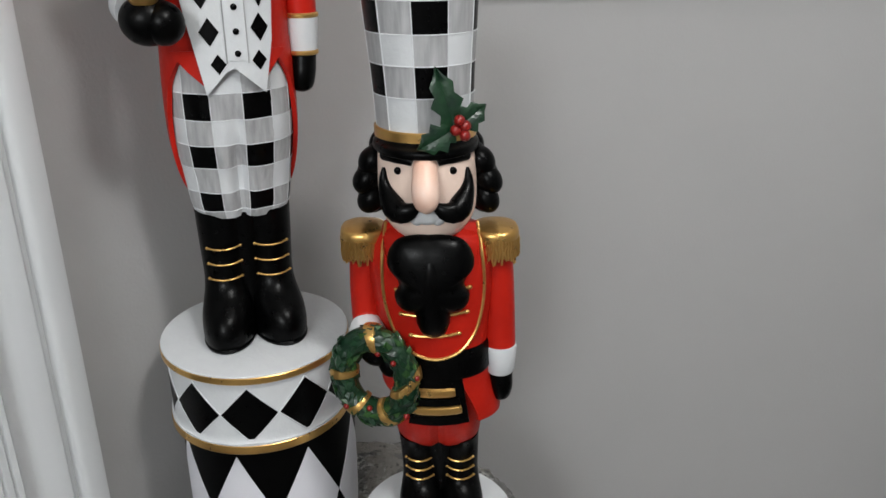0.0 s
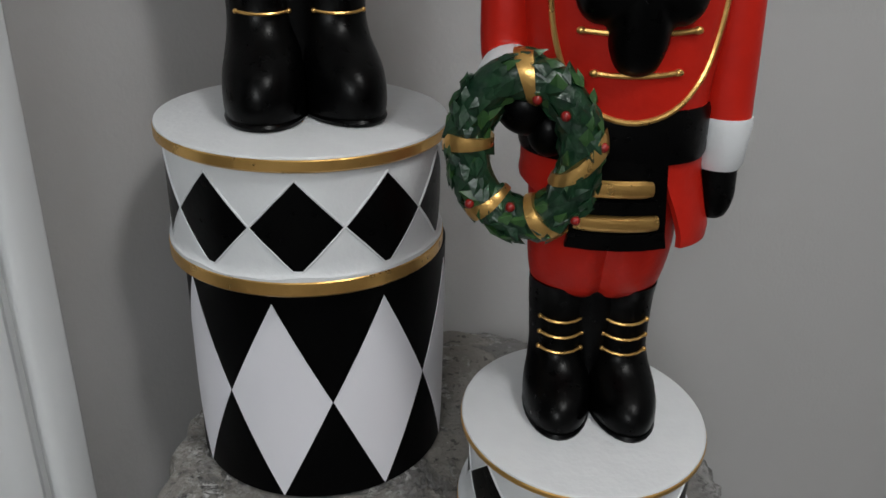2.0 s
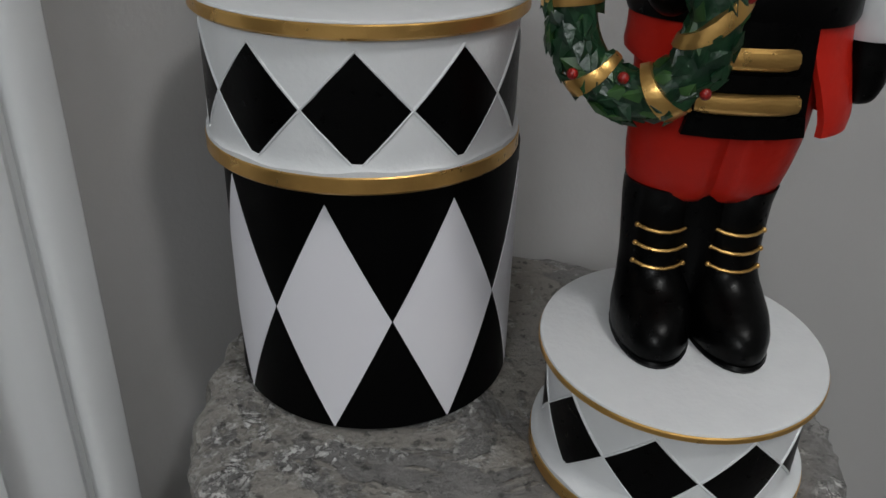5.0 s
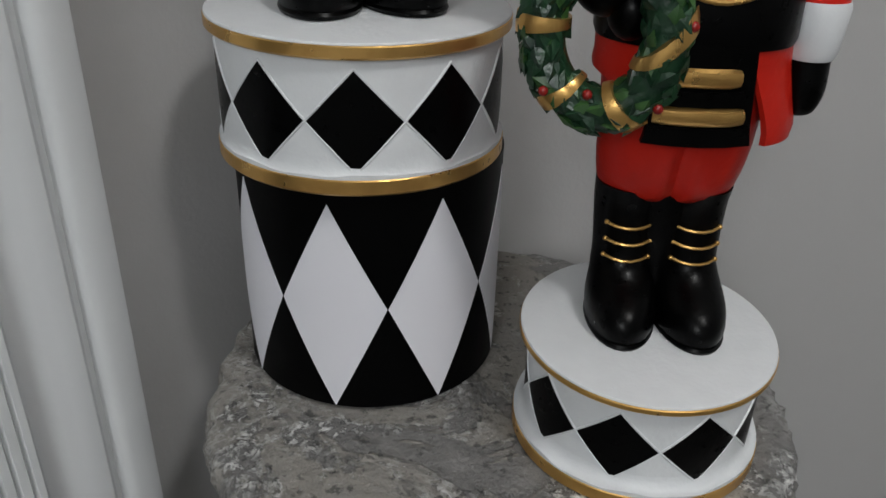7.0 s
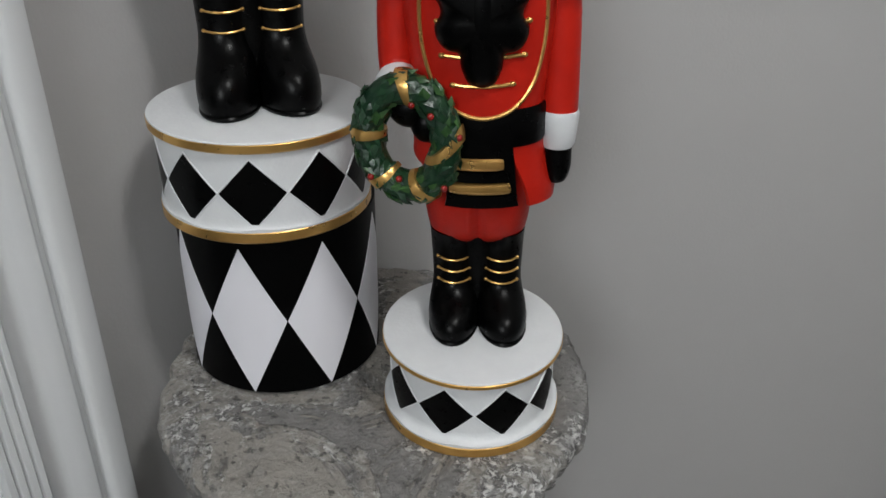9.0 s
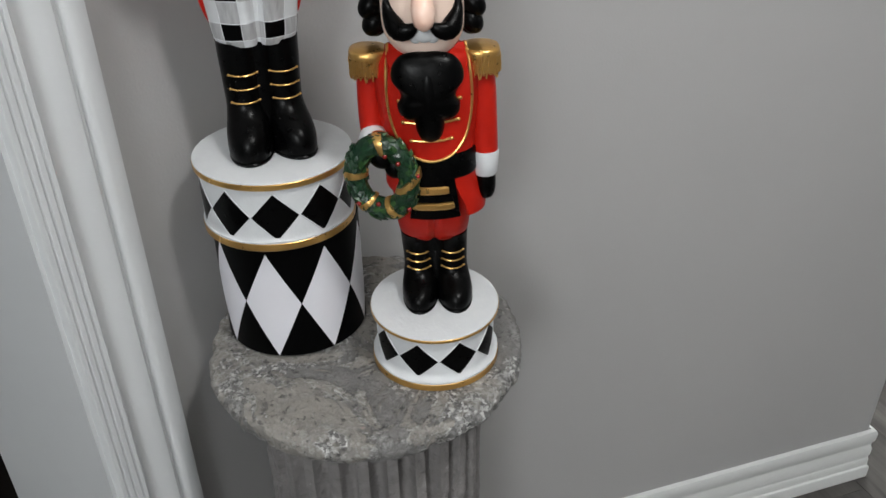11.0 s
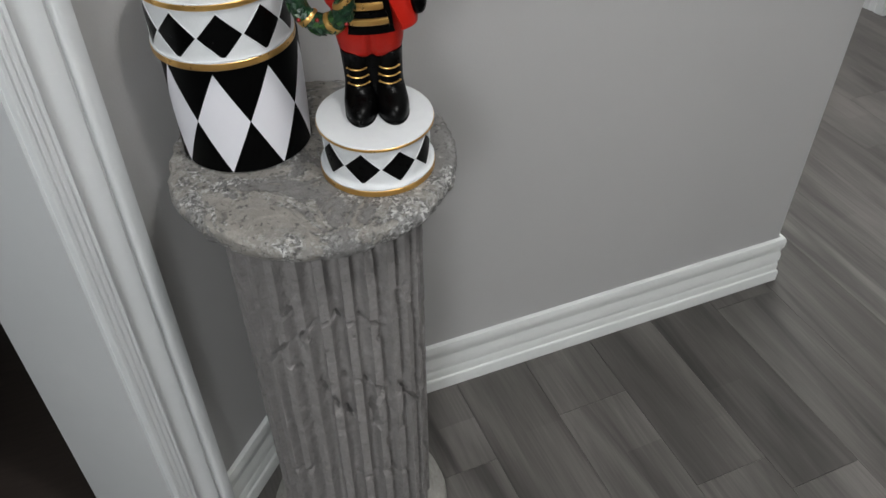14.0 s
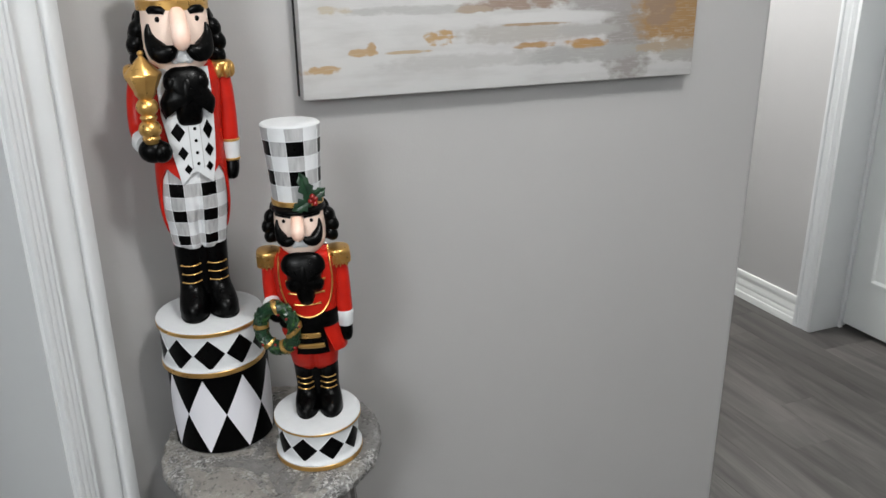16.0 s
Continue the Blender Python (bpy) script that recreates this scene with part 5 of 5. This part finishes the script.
    # bent arm with the sceptre
    tube(bm, curve_points([(-0.058, cy, 0.400), (-0.066, cy, 0.375), (-0.071, cy - 0.002, 0.34), (-0.0715, cy - 0.012, 0.312), (-0.068, cy - 0.030, 0.300)], 16), 0.0142, R_, 24)
    tube(bm, [(-0.070, cy - 0.022, 0.302), (-0.0685, cy - 0.030, 0.300), (-0.064, cy - 0.046, 0.296)], [0.0155, 0.0182, 0.0178], W_, 24)
    ball(bm, (-0.058, cy - 0.058, 0.290), (0.0215, 0.020, 0.0190), K_, 24)
    ball(bm, (-0.047, cy - 0.064, 0.288), (0.016, 0.017, 0.0165), K_, 20)
    sx, sy = -0.059, cy - 0.066
    loft(bm, [(sx, sy, 0.302, 0.009, 0.009), (sx, sy, 0.310, 0.013, 0.013), (sx, sy, 0.316, 0.009, 0.009)], AU, seg=24, n=10)
    ball(bm, (sx, sy, 0.3235), (0.0165, 0.0165, 0.0145), AU, 24)
    loft(bm, [(sx, sy, 0.336, 0.010, 0.010), (sx, sy, 0.341, 0.0125, 0.0125), (sx, sy, 0.345, 0.010, 0.010)], AU, seg=24, n=8)
    ball(bm, (sx, sy, 0.3560), (0.0160, 0.0160, 0.0140), AU, 24)
    loft(bm, [(sx, sy, 0.366, 0.009, 0.009), (sx, sy, 0.3735, 0.015, 0.015), (sx, sy, 0.379, 0.016, 0.016), (sx, sy, 0.400, 0.0262, 0.0262), (sx, sy, 0.404, 0.0258, 0.0258), (sx, sy, 0.4265, 0.0042, 0.0042), (sx, sy, 0.428, 0.003, 0.003)], AU, seg=8, soft=False)
    ball(bm, (sx, sy, 0.4315), 0.0045, AU, 14)
    # head
    head(bm, 0, cy - 0.004, 0.392, 0.508, 0.0495, 0.0480, (0.4875, 0.4350), 0.0275, 1.2, 1.22, 0.72)
    beard(bm, 0.002, cy - 0.044, 0.3640, 0.0390, 0.0450, 0.019, BEARD_WAVY)
    curls(bm, 0.001, cy + 0.002, 0.404, 0.490, 0.0510, 0.0145, 0.0150)
    ball(bm, (0, cy + 0.014, 0.455), (0.054, 0.040, 0.055), K_, 24)
    # crown
    loft(bm, [(0, cy, 0.4855, 0.0485, 0.0485), (0, cy, 0.4875, 0.0525, 0.0525), (0, cy, 0.500, 0.0530, 0.0530), (0, cy, 0.503, 0.0505, 0.0505), (0, cy, 0.508, 0.0505, 0.0505), (0, cy, 0.545, 0.0560, 0.0560), (0, cy, 0.549, 0.0555, 0.0555), (0, cy, 0.550, 0.03, 0.03)], AU, seg=48, soft=False)
    sized(bm, 0.90, 0.915)
    for v in bm.verts:
        v.co.y += 0.010
        v.co.z += 0.0015
    old = set(bm.verts)
    drum(bm, 0.0801, 0.0785, 0.0745, 10, 258.0, 0.0083, 0.0090, -0.0385, 0.0255, 0.0757)
    # its top is a little higher behind
    for v in set(bm.verts) - old:
        v.co.z += 0.020 * (v.co.y + 0.078) * (1 + v.co.z / 0.0745)
    return finish(bm, "nutcracker_figurine", PALETTE)


fig = small_nutcracker()
fig.matrix_world = pose(0.1120, 0.5520, PZ + 0.0655, 0, 0, -16)
tagged(fig, "small painted nutcracker figurine in checked hat holding a wreath", "figurine", "nutcrackers on the pedestal")
fig = tall_nutcracker()
fig.matrix_world = pose(-0.0220, 0.6590, BOX_Z + BOX_H + 0.0745, 0, 0, 2)
tagged(fig, "tall painted nutcracker figurine in tailcoat holding a gold sceptre", "figurine", "nutcrackers on the pedestal")

# ---- floor boards ----
bm = bmesh.new()
prism(bm, [(-4.5, -3.2), (3.0, -3.2), (3.0, 4.2), (-4.5, 4.2)], -0.06, -0.008)
floor = tagged(finish(bm, "floor", BACKING, smooth=False), "grey-brown wood-look laminate plank floor", "floor", kind="structure")
# sheet beyond the doorway, coloured dark where the boards lie in shade
bm = bmesh.new()
t0, t1 = CASE_IN + INWARD * 0.13, OPEN_END + INWARD * 0.13
prism(bm, [tuple(t0 - DIAG * 1.2), tuple(t1 + DIAG * 1.1), tuple(t1 + DIAG * 1.1 + INWARD * 2.4), tuple(t0 - DIAG * 1.2 + INWARD * 2.4)][::-1], -0.004, 0.005)
tagged(finish(bm, "floor_dark_room", SHADEDFLOOR, smooth=False), "wooden floor of the unlit room, its shade put into the colour", "floor", kind="structure")
BOARD, LONG = 0.1625, 1.22
bm = bmesh.new()
box(bm, 0.0002, BOARD - 0.0002, 0.0002, LONG - 0.0002, -0.008, 0.0)
bmesh.ops.bevel(bm, geom=[e for e in bm.edges if all(v.co.z > -0.001 for v in e.verts)], offset=0.0005, segments=1, affect="EDGES")
first = finish(bm, "plank", PLANK, smooth=False)
plank_mesh = first.data
bpy.data.objects.remove(first)
rng = random.Random(5)
x_first = 0.815 - 18 * BOARD
JOINTS = {14: 0.600, 22: 0.722, 25: 1.36}
for col in range(31):
    x = x_first + col * BOARD
    y = -3.0 - rng.random() * LONG
    if col in JOINTS:
        y = JOINTS[col] - 4 * LONG
    while y < 4.0:
        if y + LONG > -3.0 and not (x < -1.0 and y > 0.4) and not (y > 0.9 and x + BOARD < 1.0):
            ob = new("plank", plank_mesh)
            low, high = max(y, -3.0), min(y + LONG, 4.0)
            ob.location, ob.parent = (x, low, 0), floor
            ob.scale = (1, (high - low) / LONG, 1)
        y += LONG
